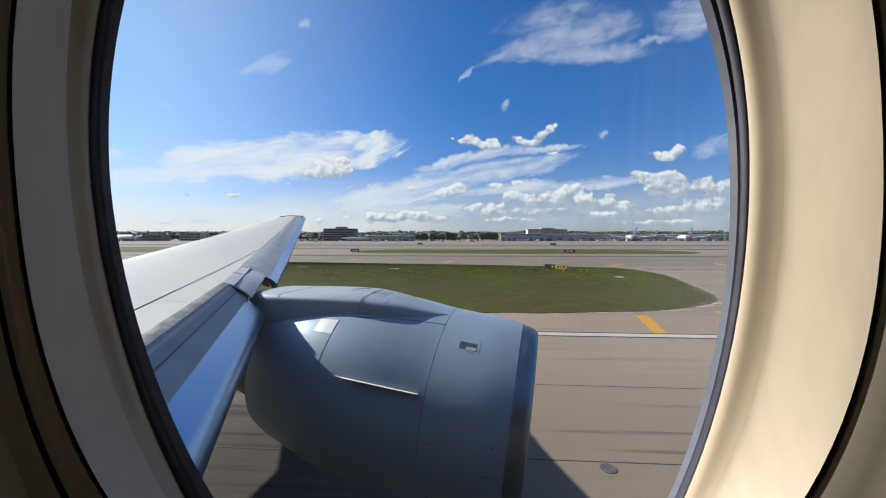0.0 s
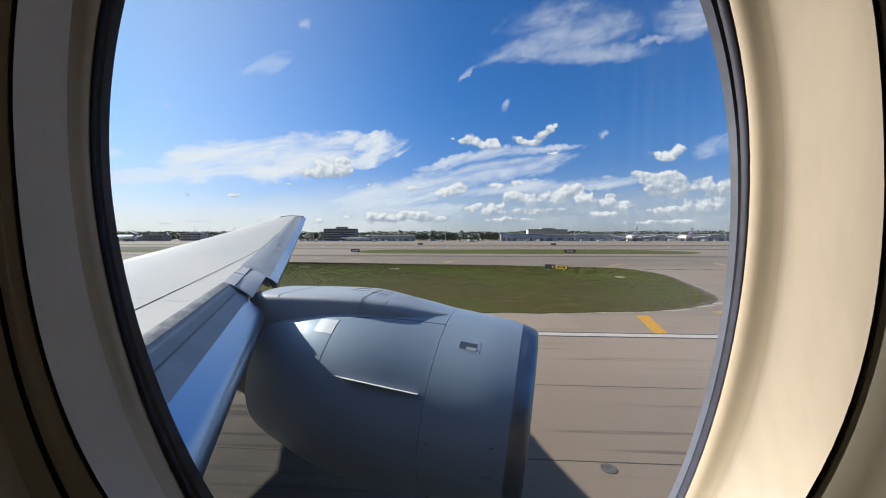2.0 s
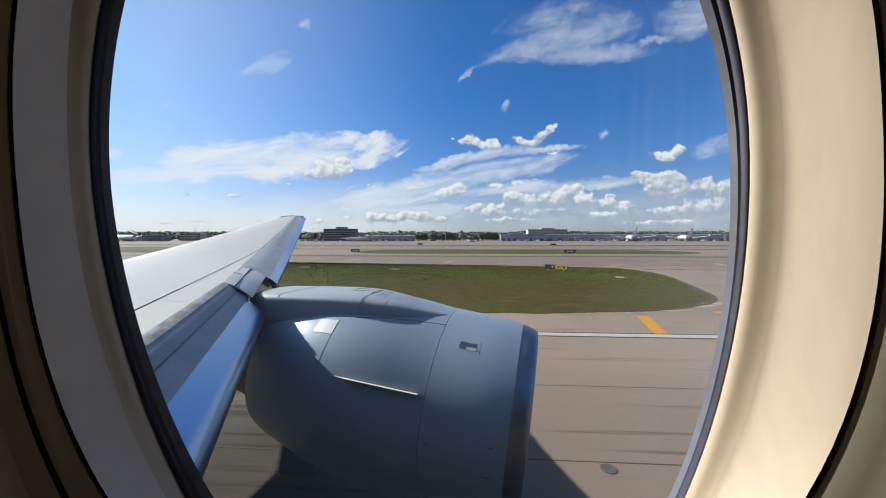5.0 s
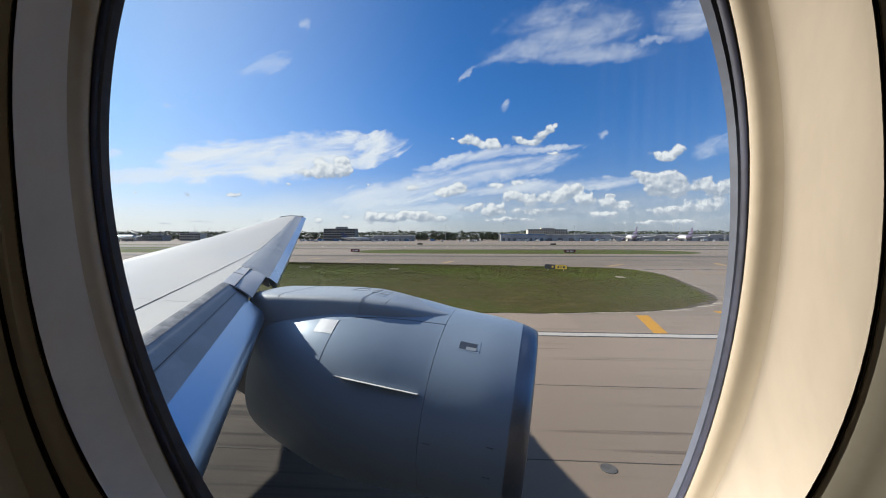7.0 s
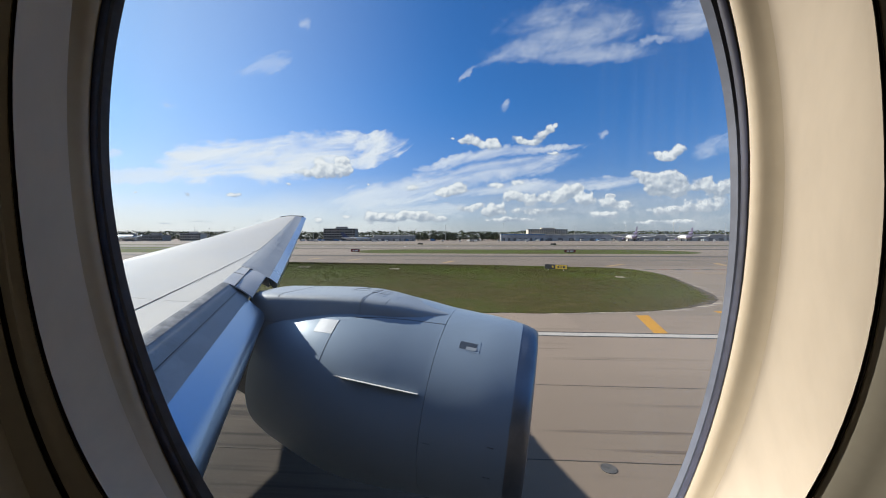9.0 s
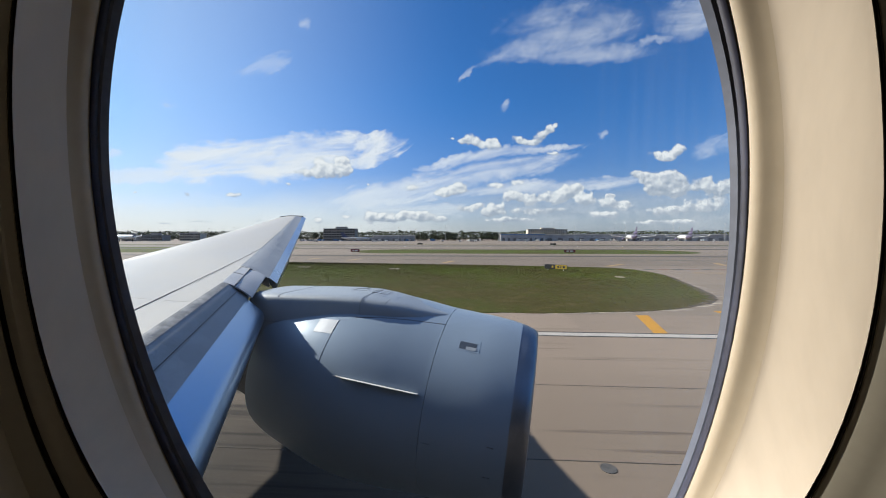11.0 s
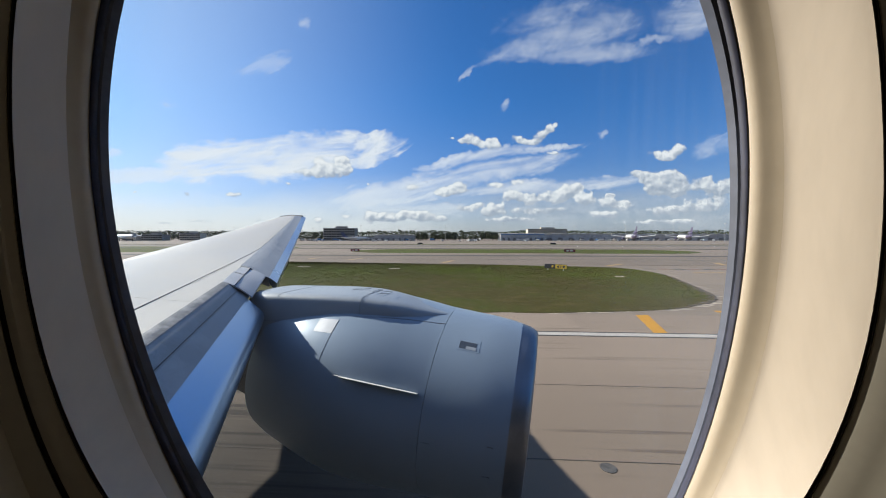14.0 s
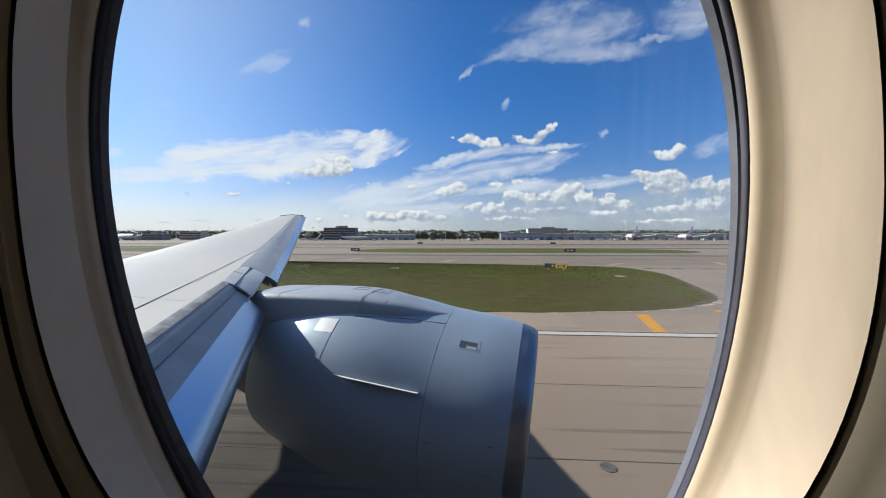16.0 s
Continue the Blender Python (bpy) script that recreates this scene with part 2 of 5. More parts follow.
# ---- materials ----
def material(name, color, rough=0.5, metal=0.0, vary=0.12, scale=3.0, fine=40.0, bump=0.0, coat=0.0, other=None, stretch=(1, 1, 1), spec=0.5, wear=1.0):
    """A painted or natural surface: colour mottled at two scales, with roughness and relief to match."""
    m = bpy.data.materials.new(name)
    m.use_nodes = True
    tree = m.node_tree
    n = Nodes(tree)
    shader = tree.nodes["Principled BSDF"]
    where = n.add("ShaderNodeTexCoord").outputs["Object"]
    where = n.add("ShaderNodeMapping", Vector=where, Scale=stretch).outputs[0]
    big, small = n.noise(where, scale, 5.0, 0.6), n.noise(where, fine, 4.0, 0.6)
    blend = n.op("ADD", n.op("MULTIPLY", big, 0.65), n.op("MULTIPLY", small, 0.35))
    other = other or tuple(v * (1 - 2.2 * vary) for v in color)
    base = n.mixed(n.ramp(blend, 0.36, 0.66), other, tuple(min(1.0, v * (1 + vary)) for v in color))
    n.put(shader.inputs["Base Color"], base)
    n.put(shader.inputs["Roughness"], n.ramp(blend, 0.2, 0.8, max(0.02, rough - 0.08 * wear), min(1.0, rough + 0.1 * wear)))
    shader.inputs["Metallic"].default_value = metal
    shader.inputs["Coat Weight"].default_value = coat
    shader.inputs["Coat Roughness"].default_value = 0.16
    shader.inputs["Specular IOR Level"].default_value = spec
    if bump:
        b = n.add("ShaderNodeBump", Strength=bump, Distance=0.02, Height=small)
        n.put(shader.inputs["Normal"], b.outputs[0])
    return m


def pane_material():
    """Clear acrylic: lets light straight through, a little gloss by angle, faint dust."""
    m = bpy.data.materials.new("acrylic")
    m.use_nodes = True
    tree = m.node_tree
    tree.nodes.clear()
    n = Nodes(tree)
    where = n.add("ShaderNodeTexCoord").outputs["Object"]
    xyz = n.add("ShaderNodeSeparateXYZ", Vector=where)
    film = n.ramp(n.noise(where, 60.0, 6.0, 0.7), 0.55, 0.9, 0.0006, 0.006)
    # a dull film towards the aft edge, wiped streaks near the forward edge
    aft, fore = n.ramp(xyz.outputs[0], -0.10, -0.21), n.ramp(xyz.outputs[0], 0.04, 0.13)
    wiped = n.ramp(n.noise(n.vec(n.op("MULTIPLY", xyz.outputs[0], 260.0), 0.0, n.op("MULTIPLY", xyz.outputs[2], 6.0)), 1.0, 5.0, 0.6), 0.42, 0.75, 0.1, 1.0)
    dust = n.op("ADD", film, n.op("MULTIPLY", n.op("MULTIPLY", wiped, fore), 0.035))
    dust = n.op("ADD", dust, n.op("MULTIPLY", n.op("MULTIPLY", aft, n.ramp(xyz.outputs[2], -0.05, 0.2, 0.2, 1.0)), 0.03))
    clear = n.add("ShaderNodeBsdfTransparent", Color=(0.97, 0.985, 0.99, 1))
    soft = n.add("ShaderNodeBsdfTranslucent", Color=(0.8, 0.8, 0.8, 1))
    gloss = n.add("ShaderNodeBsdfGlossy", Roughness=0.15, Color=(1, 1, 1, 1))
    body = n.add("ShaderNodeMixShader", Fac=dust)
    tree.links.new(clear.outputs[0], body.inputs[1])
    tree.links.new(soft.outputs[0], body.inputs[2])
    top = n.add("ShaderNodeMixShader", Fac=n.op("MULTIPLY", n.add("ShaderNodeFresnel", IOR=1.2).outputs[0], 0.02))
    tree.links.new(body.outputs[0], top.inputs[1])
    tree.links.new(gloss.outputs[0], top.inputs[2])
    out = tree.nodes.new("ShaderNodeOutputMaterial")
    tree.links.new(top.outputs[0], out.inputs[0])
    return m


def pavement_material(name, color, dark, rubber=0.5, angle=0.0, sweep=1.0):
    """Concrete seen at a low angle: slab-wide tone, fine grain, rubber streaks along the way of travel."""
    m = bpy.data.materials.new(name)
    m.use_nodes = True
    tree = m.node_tree
    n = Nodes(tree)
    shader = tree.nodes["Principled BSDF"]
    where = n.add("ShaderNodeTexCoord").outputs["Object"]
    xyz = n.add("ShaderNodeSeparateXYZ", Vector=where)
    x, y = xyz.outputs[0], xyz.outputs[1]
    flow = n.vec(n.op("MULTIPLY", x, 0.035 * sweep), n.op("MULTIPLY", y, 0.9), 0.0)
    streak = n.ramp(n.noise(flow, 1.4, 6.0, 0.65), 0.56, 0.72)
    sharp = n.ramp(n.noise(n.vec(n.op("MULTIPLY", x, 0.06), n.op("MULTIPLY", y, 2.4), 5.0), 1.0, 3.0, 0.5), 0.65, 0.73)
    cell = n.vec(n.op("FLOOR", n.op("DIVIDE", x, 7.6)), n.op("FLOOR", n.op("DIVIDE", y, 7.6)), 1.0)
    slab = n.add("ShaderNodeTexWhiteNoise", Vector=cell).outputs["Value"]
    stain, grain = n.noise(where, 0.12, 6.0, 0.6), n.noise(where, 9.0, 5.0, 0.65)
    tone = n.op("ADD", n.op("MULTIPLY", slab, 0.25), n.op("ADD", n.op("MULTIPLY", stain, 0.5), n.op("MULTIPLY", grain, 0.25)))
    base = n.mixed(n.ramp(tone, 0.3, 0.75), tuple(v * 0.84 for v in color), color)
    # worn: darker towards the runway's middle, most of all at low x
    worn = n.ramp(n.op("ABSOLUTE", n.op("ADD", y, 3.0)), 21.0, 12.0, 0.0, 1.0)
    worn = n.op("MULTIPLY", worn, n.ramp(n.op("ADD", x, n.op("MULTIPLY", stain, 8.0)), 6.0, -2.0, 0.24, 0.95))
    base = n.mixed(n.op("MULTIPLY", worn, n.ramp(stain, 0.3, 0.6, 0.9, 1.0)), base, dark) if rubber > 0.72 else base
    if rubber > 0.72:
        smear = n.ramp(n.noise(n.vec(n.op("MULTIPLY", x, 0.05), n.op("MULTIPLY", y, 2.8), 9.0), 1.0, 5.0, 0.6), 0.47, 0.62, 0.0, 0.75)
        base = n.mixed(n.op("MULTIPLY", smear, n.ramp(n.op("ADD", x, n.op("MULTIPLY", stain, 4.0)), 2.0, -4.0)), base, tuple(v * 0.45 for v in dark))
    base = n.mixed(n.op("MULTIPLY", n.op("MAXIMUM", n.op("MULTIPLY", streak, 0.35), n.op("MULTIPLY", sharp, 0.6)), rubber), base, tuple(v * 0.6 for v in dark))
    n.put(shader.inputs["Base Color"], base)
    shader.inputs["Roughness"].default_value = 0.85
    shader.inputs["Specular IOR Level"].default_value = 0.25
    n.put(shader.inputs["Normal"], n.add("ShaderNodeBump", Strength=0.25, Distance=0.01, Height=grain).outputs[0])
    return m


def grass_material(name):
    m = bpy.data.materials.new(name)
    m.use_nodes = True
    tree = m.node_tree
    n = Nodes(tree)
    shader = tree.nodes["Principled BSDF"]
    where = n.add("ShaderNodeTexCoord").outputs["Object"]
    patch, mid, blade = n.noise(where, 0.06, 5.0, 0.6), n.noise(where, 0.6, 5.0, 0.65), n.noise(n.add("ShaderNodeMapping", Vector=where, Scale=(0.5, 1.0, 1.0)).outputs[0], 4.0, 6.0, 0.8)
    far = n.ramp(n.op("ADD", n.add("ShaderNodeSeparateXYZ", Vector=where).outputs[1], n.op("MULTIPLY", patch, 30.0)), 58.0, 76.0)
    near = n.mixed(n.ramp(patch, 0.42, 0.6), (0.058, 0.0481, 0.00905), (0.055, 0.06157, 0.00724))
    base = n.mixed(n.op("MULTIPLY", far, n.ramp(patch, 0.35, 0.6, 0.3, 1.0)), near, (0.066, 0.09043, 0.004525))
    base = n.mixed(n.ramp(mid, 0.46, 0.7), base, (0.095, 0.06926, 0.02172))
    base = n.mixed(n.ramp(blade, 0.46, 0.64, 0.0, 0.6), base, (0.031, 0.02982, 0.00724))
    n.put(shader.inputs["Base Color"], base)
    shader.inputs["Roughness"].default_value = 0.95
    shader.inputs["Specular IOR Level"].default_value = 0.15
    n.put(shader.inputs["Normal"], n.add("ShaderNodeBump", Strength=0.5, Distance=0.06, Height=n.op("ADD", blade, mid)).outputs[0])
    return m


PAINT_WING = material("wing_paint", (0.45, 0.406, 0.3367), 0.40, 0.0, 0.03, 0.5, 5.0)
PAINT_COWL = material("cowl_silver_flake_paint", (0.262, 0.322, 0.388), 0.33, 0.10, 0.03, 0.7, 8.0, spec=0.25, wear=0.1)
PAINT_STRUT = material("strut_grey_paint", (0.31, 0.3348, 0.3548), 0.5, 0.0, 0.04, 0.7, 8.0, coat=0.2, spec=0.3)
PALE_PANEL = material("pale_access_panel", (0.52, 0.53, 0.54), 0.45, 0.0, 0.05, 6.0, 60.0)
# blue base: part of the mirrored sky's hue is put into the metal
BARE_METAL = material("sky_tinted_aluminium", (0.33, 0.45, 0.585), 0.28, 1.0, 0.02, 0.6, 2.5, wear=0.15)
LIP_METAL = material("inlet_lip_metal", (0.30, 0.31, 0.33), 0.42, 1.0, 0.08, 2.0, 20.0)
DARK_METAL = material("dark_metal", (0.06, 0.06, 0.065), 0.5, 0.6, 0.15, 3.0, 30.0)
SEAM = material("seam_sealant", (0.07, 0.06926, 0.0724), 0.7, 0.0, 0.2, 4.0, 30.0)
STENCIL = material("stencil_paint", (0.1, 0.101, 0.1086), 0.6, 0.0, 0.2, 6.0, 60.0)
PATCH = material("placard_white", (0.75, 0.7215, 0.6606), 0.45, 0.0, 0.05, 6.0, 60.0)
CREAM = material("cream_plastic", (0.53, 0.457, 0.357), 0.5, 0.0, 0.035, 14.0, 90.0, stretch=(3.0, 1.0, 0.35))
CREAM_EDGE = material("cream_edge_plastic", (0.43, 0.360, 0.258), 0.5, 0.0, 0.03, 12.0, 120.0)
RUBBER = material("window_seal_rubber", (0.017, 0.020, 0.042), 0.5, 0.0, 0.2, 20.0, 200.0)
# dark tone stands in for shade inside the trim gap and groove
GAP = material("gap_shade_grey", (0.16, 0.1414, 0.1312), 0.8, 0.0, 0.2, 20.0, 200.0)
PANEL = material("sidewall_panel", (0.38, 0.35, 0.275), 0.6, 0.0, 0.03, 12.0, 220.0)
CABIN_LINING = material("cabin_lining", (0.62, 0.5676, 0.4887), 0.7, 0.0, 0.1, 2.0, 40.0)
# hull out of view, near black to cut bounce light onto the nacelle
SKIN = material("dark_fuselage_paint", (0.07, 0.07119, 0.07693), 0.35, 0.0, 0.05, 1.0, 12.0)
ACRYLIC = pane_material()
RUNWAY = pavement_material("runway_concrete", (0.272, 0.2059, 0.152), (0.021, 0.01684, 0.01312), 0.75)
TAXIWAY = pavement_material("taxiway_concrete", (0.198, 0.153, 0.1131), (0.094, 0.07792, 0.06335), 0.4)
APRON = pavement_material("apron_concrete", (0.242, 0.1886, 0.1403), (0.117, 0.09524, 0.07421), 0.4)
GRASS = grass_material("mown_grass")
JOINT = material("joint_filler", (0.060, 0.050, 0.042), 0.9, 0.0, 0.3, 0.6, 9.0)
GRIME = material("grimy_edge_paint", (0.25, 0.2405, 0.2308), 0.6, 0.0, 0.25, 5.0, 26.0, other=(0.09, 0.08658, 0.08326))
# darkened grey: the nose's turn away from the sun is in the colour
SHADED_NOSE = material("shaded_nose_paint", (0.25, 0.2578, 0.2625), 0.5, 0.0, 0.10, 1.6, 16.0, spec=0.3)
PAINT_SEAL = material("seal_panel_paint", (0.40, 0.40, 0.405), 0.45, 0.0, 0.08, 2.0, 16.0, spec=0.35)
# slat grey lowered the same way, part of the edge's shade in colour
PAINT_PLATE = material("slat_plate_paint", (0.3, 0.3059, 0.3122), 0.5, 0.0, 0.10, 1.6, 16.0, spec=0.3)
RETAINER = material("grey_pane_retainer", (0.08, 0.092, 0.125), 0.5, 0.0, 0.1, 20.0, 200.0)
SOIL = material("pale_soil", (0.41, 0.335, 0.25), 0.95, 0.0, 0.25, 1.2, 14.0, bump=0.4)
EARTH = material("dark_earth", (0.094, 0.06638, 0.03982), 0.95, 0.0, 0.3, 1.6, 12.0, bump=0.5)
WHITE_LINE = material("white_marking", (0.406, 0.3636, 0.3104), 0.8, 0.0, 0.05, 1.4, 14.0)
YELLOW_LINE = material("yellow_marking", (0.484, 0.2251, 0.01086), 0.8, 0.0, 0.07, 1.4, 14.0)
FADED_LINE = material("faded_yellow_marking", (0.36, 0.2309, 0.09955), 0.85, 0.0, 0.12, 1.4, 14.0)
BLACK_LINE = material("black_marking", (0.045, 0.04137, 0.03801), 0.85, 0.0, 0.2, 1.4, 14.0)
RED_LINE = material("red_marking", (0.17, 0.08177, 0.0543), 0.8, 0.0, 0.2, 1.4, 14.0)


# ---- building blocks ----
def finish(bm, name, mat, smooth=True, sharp=35.0):
    bmesh.ops.recalc_face_normals(bm, faces=bm.faces)
    if smooth:
        for f in bm.faces:
            f.smooth = True
        for e in bm.edges:
            if len(e.link_faces) == 2 and e.calc_face_angle(0.0) > radians(sharp):
                e.smooth = False
    mesh = bpy.data.meshes.new(name)
    bm.to_mesh(mesh)
    bm.free()
    if mat:
        mesh.materials.append(mat)
    return mesh


def part(name, bm, mat, parent=None, label="", at=None, smooth=True, sharp=35.0):
    ob = new(name, finish(bm, name, mat, smooth, sharp))
    if at is not None:
        ob.matrix_basis = at
    if parent:
        ob.parent = parent
    if label:
        tagged(ob, label)
    return ob


def thing(name, label, category, at=None, group="", kind=""):
    ob = new(name)
    ob.empty_display_size = 0.3
    if at is not None:
        ob.matrix_basis = at
    return tagged(ob, label, category, group, kind)


def loft(rows, closed=False, caps=False, bm=None):
    """A skin through rows of points; closed joins each row's ends."""
    bm = bm or bmesh.new()
    made = [[bm.verts.new(p) for p in row] for row in rows]
    n = len(rows[0])
    for a, b in zip(made, made[1:]):
        for i in range(n if closed else n - 1):
            j = (i + 1) % n
            bm.faces.new((a[i], a[j], b[j], b[i]))
    if caps:
        bm.faces.new(made[0])
        bm.faces.new(made[-1][::-1])
    return bm


def box(x0, y0, z0, x1, y1, z1, bevel=0.0, bm=None):
    bm = bm or bmesh.new()
    got = bmesh.ops.create_cube(bm, size=1.0)["verts"]
    for v in got:
        v.co = Vector(((x0 + x1) / 2 + v.co.x * (x1 - x0), (y0 + y1) / 2 + v.co.y * (y1 - y0), (z0 + z1) / 2 + v.co.z * (z1 - z0)))
    if bevel:
        edges = {e for v in got for e in v.link_edges}
        bmesh.ops.bevel(bm, geom=list(edges), offset=bevel, segments=2, affect="EDGES", profile=0.5)
    return bm


def tube(points, radius, sides=8, bm=None, taper=1.0):
    """A round bar along points."""
    rows = []
    pts = [Vector(p) for p in points]
    for i, p in enumerate(pts):
        d = (pts[min(i + 1, len(pts) - 1)] - pts[max(i - 1, 0)]).normalized()
        a = d.orthogonal().normalized() if abs(d.z) > 0.9 else d.cross(Vector((0, 0, 1))).normalized()
        b = d.cross(a)
        r = radius * (1 + (taper - 1) * i / max(1, len(pts) - 1))
        rows.append([p + r * (math.cos(t) * a + math.sin(t) * b) for t in (2 * math.pi * k / sides for k in range(sides))])
    return loft(rows, True, True, bm)


def ribbon(a, b, width, lift, bm=None):
    """A flat bar from a to b on a surface, as a thin strip with depth."""
    bm = bm or bmesh.new()
    a, b, lift = Vector(a), Vector(b), Vector(lift)
    side = (b - a).cross(lift).normalized() * width / 2
    loft([[p - side - lift, p + side - lift, p + side + lift, p - side + lift] for p in (a, b)], True, True, bm)
    return bm


def spread(keys, x):
    """Smooth curve through (x, y) keys."""
    for (x0, y0), (x1, y1) in zip(keys, keys[1:]):
        if x <= x1:
            f = max(0.0, (x - x0) / (x1 - x0))
            return y0 + (y1 - y0) * f
    return keys[-1][1]


# ---- ground: one sheet, runway, taxiways, grass ----
RUNWAY_TURN = 9.5
FIELD = pose(0, 0, 0, 0, 0, RUNWAY_TURN)


def sheet(name, outline, mat, z, label, category, depth=0.01, kind="structure"):
    """A flat slab from an outline in field metres."""
    bm = bmesh.new()
    top = [bm.verts.new((x, y, z)) for x, y in outline]
    low = [bm.verts.new((x, y, z - depth)) for x, y in outline]
    bm.faces.new(top)
    k = len(outline)
    for i in range(k):
        bm.faces.new((top[i], low[i], low[(i + 1) % k], top[(i + 1) % k]))
    ob = part(name, bm, mat, at=FIELD, smooth=False)
    return tagged(ob, label, category, kind=kind)


def rounded(x0, y0, x1, y1, radius, lump=0.0, rnd=None):
    """Outline of an island with round ends and a slightly uneven edge."""
    pts = []
    ry = min(radius, (y1 - y0) / 2)
    for cx, cy, a0 in ((x1 - radius, y1 - ry, 0), (x0 + radius, y1 - ry, 90), (x0 + radius, y0 + ry, 180), (x1 - radius, y0 + ry, 270)):
        corner = (cx, cy)
        for k in range(13):
            t = radians(a0 + 90 - 90 * (12 - k) / 12)
            pts.append((corner[0] + radius * math.cos(t), corner[1] + ry * math.sin(t)))
    fine = []
    for i, p in enumerate(pts):
        q = pts[(i + 1) % len(pts)]
        steps = max(1, int(math.dist(p, q) / 1.2)) if lump else 1
        steps = min(steps, 160)
        for s in range(steps):
            f = s / steps
            x, y = p[0] + (q[0] - p[0]) * f, p[1] + (q[1] - p[1]) * f
            w = lump * noise.noise(Vector((x * 0.5, y * 0.5, 1.0)))
            fine.append((x + w, y + w))
    return fine


sheet("ground", [(-4000, -3000), (4000, -3000), (4000, 4500), (-4000, 4500)], APRON, -0.05, "pale concrete airfield ground reaching the horizon", "ground", 0.5)
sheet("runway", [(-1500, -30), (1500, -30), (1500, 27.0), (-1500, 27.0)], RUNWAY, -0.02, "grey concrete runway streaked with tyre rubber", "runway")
sheet("taxiway", [(-1500, 76), (1500, 72), (1500, 108), (-1500, 108)], TAXIWAY, -0.02, "grey concrete parallel taxiway", "taxiway")
sheet("runway_far", [(-1500, 205), (1500, 205), (1500, 250), (-1500, 250)], pavement_material("far_runway_asphalt", (0.187, 0.1539, 0.1204), (0.055, 0.04618, 0.03711), 0.7), -0.02, "darker parallel runway across the field", "runway")


ASPHALT = pavement_material("shoulder_asphalt", (0.085, 0.06926, 0.05611), (0.045, 0.03848, 0.03258), 0.4)
for y0, y1 in ((106.0, 112.0), (169.0, 178.0), (252.0, 259.0)):
    sheet("pavement_shoulder", [(-1500, y0), (1500, y0), (1500, y1), (-1500, y1)], ASPHALT, -0.012, "darker asphalt shoulder strip", "pavement", 0.03)


def island_outline():
    """The grass between runway and taxiway ends in a lopsided round nose."""
    pts = [(-700.0, 27.6), (-60.0, 27.6)]
    pts += [(-60 + 70 * k / 58, 27.6 - 0.4 * k / 58 + 0.25 * noise.noise(Vector((k * 0.6, 0, 0)))) for k in range(1, 56)]
    for x, y in soft_line(NOSE, 10):
        w = 0.16 * noise.noise(Vector((x * 1.1, y * 1.1, 4))) + 0.10 * noise.noise(Vector((x * 4.0, y * 4.0, 4)))
        pts.append((x + w, y + w))
    pts += [(-42.0, 80.0), (-120.0, 81.0), (-700.0, 81.0)]
    return pts


NOSE = ((13.2, 28.3), (17.4, 29.4), (20.8, 31.5), (23.1, 33.3), (25.1, 36.5), (26.9, 41.3), (28.9, 47.5), (31.3, 55.8), (31.6, 61.7), (29.7, 67.6), (25.4, 69.8), (20.1, 70.8), (4.6, 74.1))


def soft_line(points, steps):
    """Points along a smooth curve through the given ones."""
    out = []
    for i in range(len(points) - 1):
        p = [Vector(points[min(max(i + k, 0), len(points) - 1)]) for k in (-1, 0, 1, 2)]
        for s in range(steps):
            f = s / steps
            out.append(tuple(0.5 * (2 * p[1] + (p[2] - p[0]) * f + (2 * p[0] - 5 * p[1] + 4 * p[2] - p[3]) * f * f + (3 * p[1] - p[0] - 3 * p[2] + p[3]) * f ** 3)))
    return out + [tuple(points[-1])]


ISLAND = island_outline()
sheet("grass_island", ISLAND, GRASS, -0.02, "mown green grass island with a round end beside the runway", "grass", 0.03)
sheet("grass_strip", rounded(-47, 126, 92, 165, 22, 0.3), GRASS, -0.02, "narrow mown grass strip between taxiway and far runway", "grass", 0.03)
sheet("grass_strip", rounded(-420, 128, -88, 200, 26, 0.3), GRASS, -0.02, "mown grass strip beside the far runway", "grass", 0.03)
sheet("grass_strip", rounded(-330, 262, 330, 272, 5, 0.3), GRASS, -0.02, "thin grass strip before the far apron", "grass", 0.03)
sheet("grass_island", rounded(120, 27.8, 700, 70, 20, 0.3), GRASS, -0.02, "mown green grass island beyond the taxiway turn", "grass", 0.03)


def bar(name, pts, mat, label, z=-0.012, category="marking"):
    return sheet(name, pts, mat, z, label, category, 0.004)


# a worn fringe of dark earth round the island's nose
fringe = soft_line(NOSE[1:9], 14)
outer, inner = [], []
for i, (x, y) in enumerate(fringe):
    dx, dy = (fringe[min(i + 1, len(fringe) - 1)][k] - fringe[max(i - 1, 0)][k] for k in (0, 1))
    size = math.hypot(dx, dy) or 1.0
    wide = math.sin(math.pi * i / (len(fringe) - 1)) ** 0.7
    w = wide * (0.14 + 0.30 * noise.noise(Vector((x * 2.2, y * 2.2, 1))))
    v = wide * (0.45 + 0.95 * noise.noise(Vector((x * 1.3, y * 1.3, 8))))
    outer.append((x + dy / size * w, y - dx / size * w))
    inner.append((x - dy / size * (v + 0.06), y + dx / size * (v + 0.06)))
sheet("bare_soil", outer + inner[::-1], EARTH, -0.016, "dark bare earth round the end of the grass", "soil", 0.03)
bar("edge_line", [(-1500, 21.04), (1500, 21.04), (1500, 21.7), (-1500, 21.7)], WHITE_LINE, "worn white runway edge line")
for off in (20.86, 21.7):
    bar("edge_line_border", [(-1500, off), (1500, off), (1500, off + 0.18), (-1500, off + 0.18)], BLACK_LINE, "thin black border of the white edge line", -0.011)
bar("shoulder_bar", [(11.68, 21.9), (12.51, 21.9), (13.9, 26.9), (12.98, 26.9)], YELLOW_LINE, "slanted yellow shoulder bar on pale concrete")
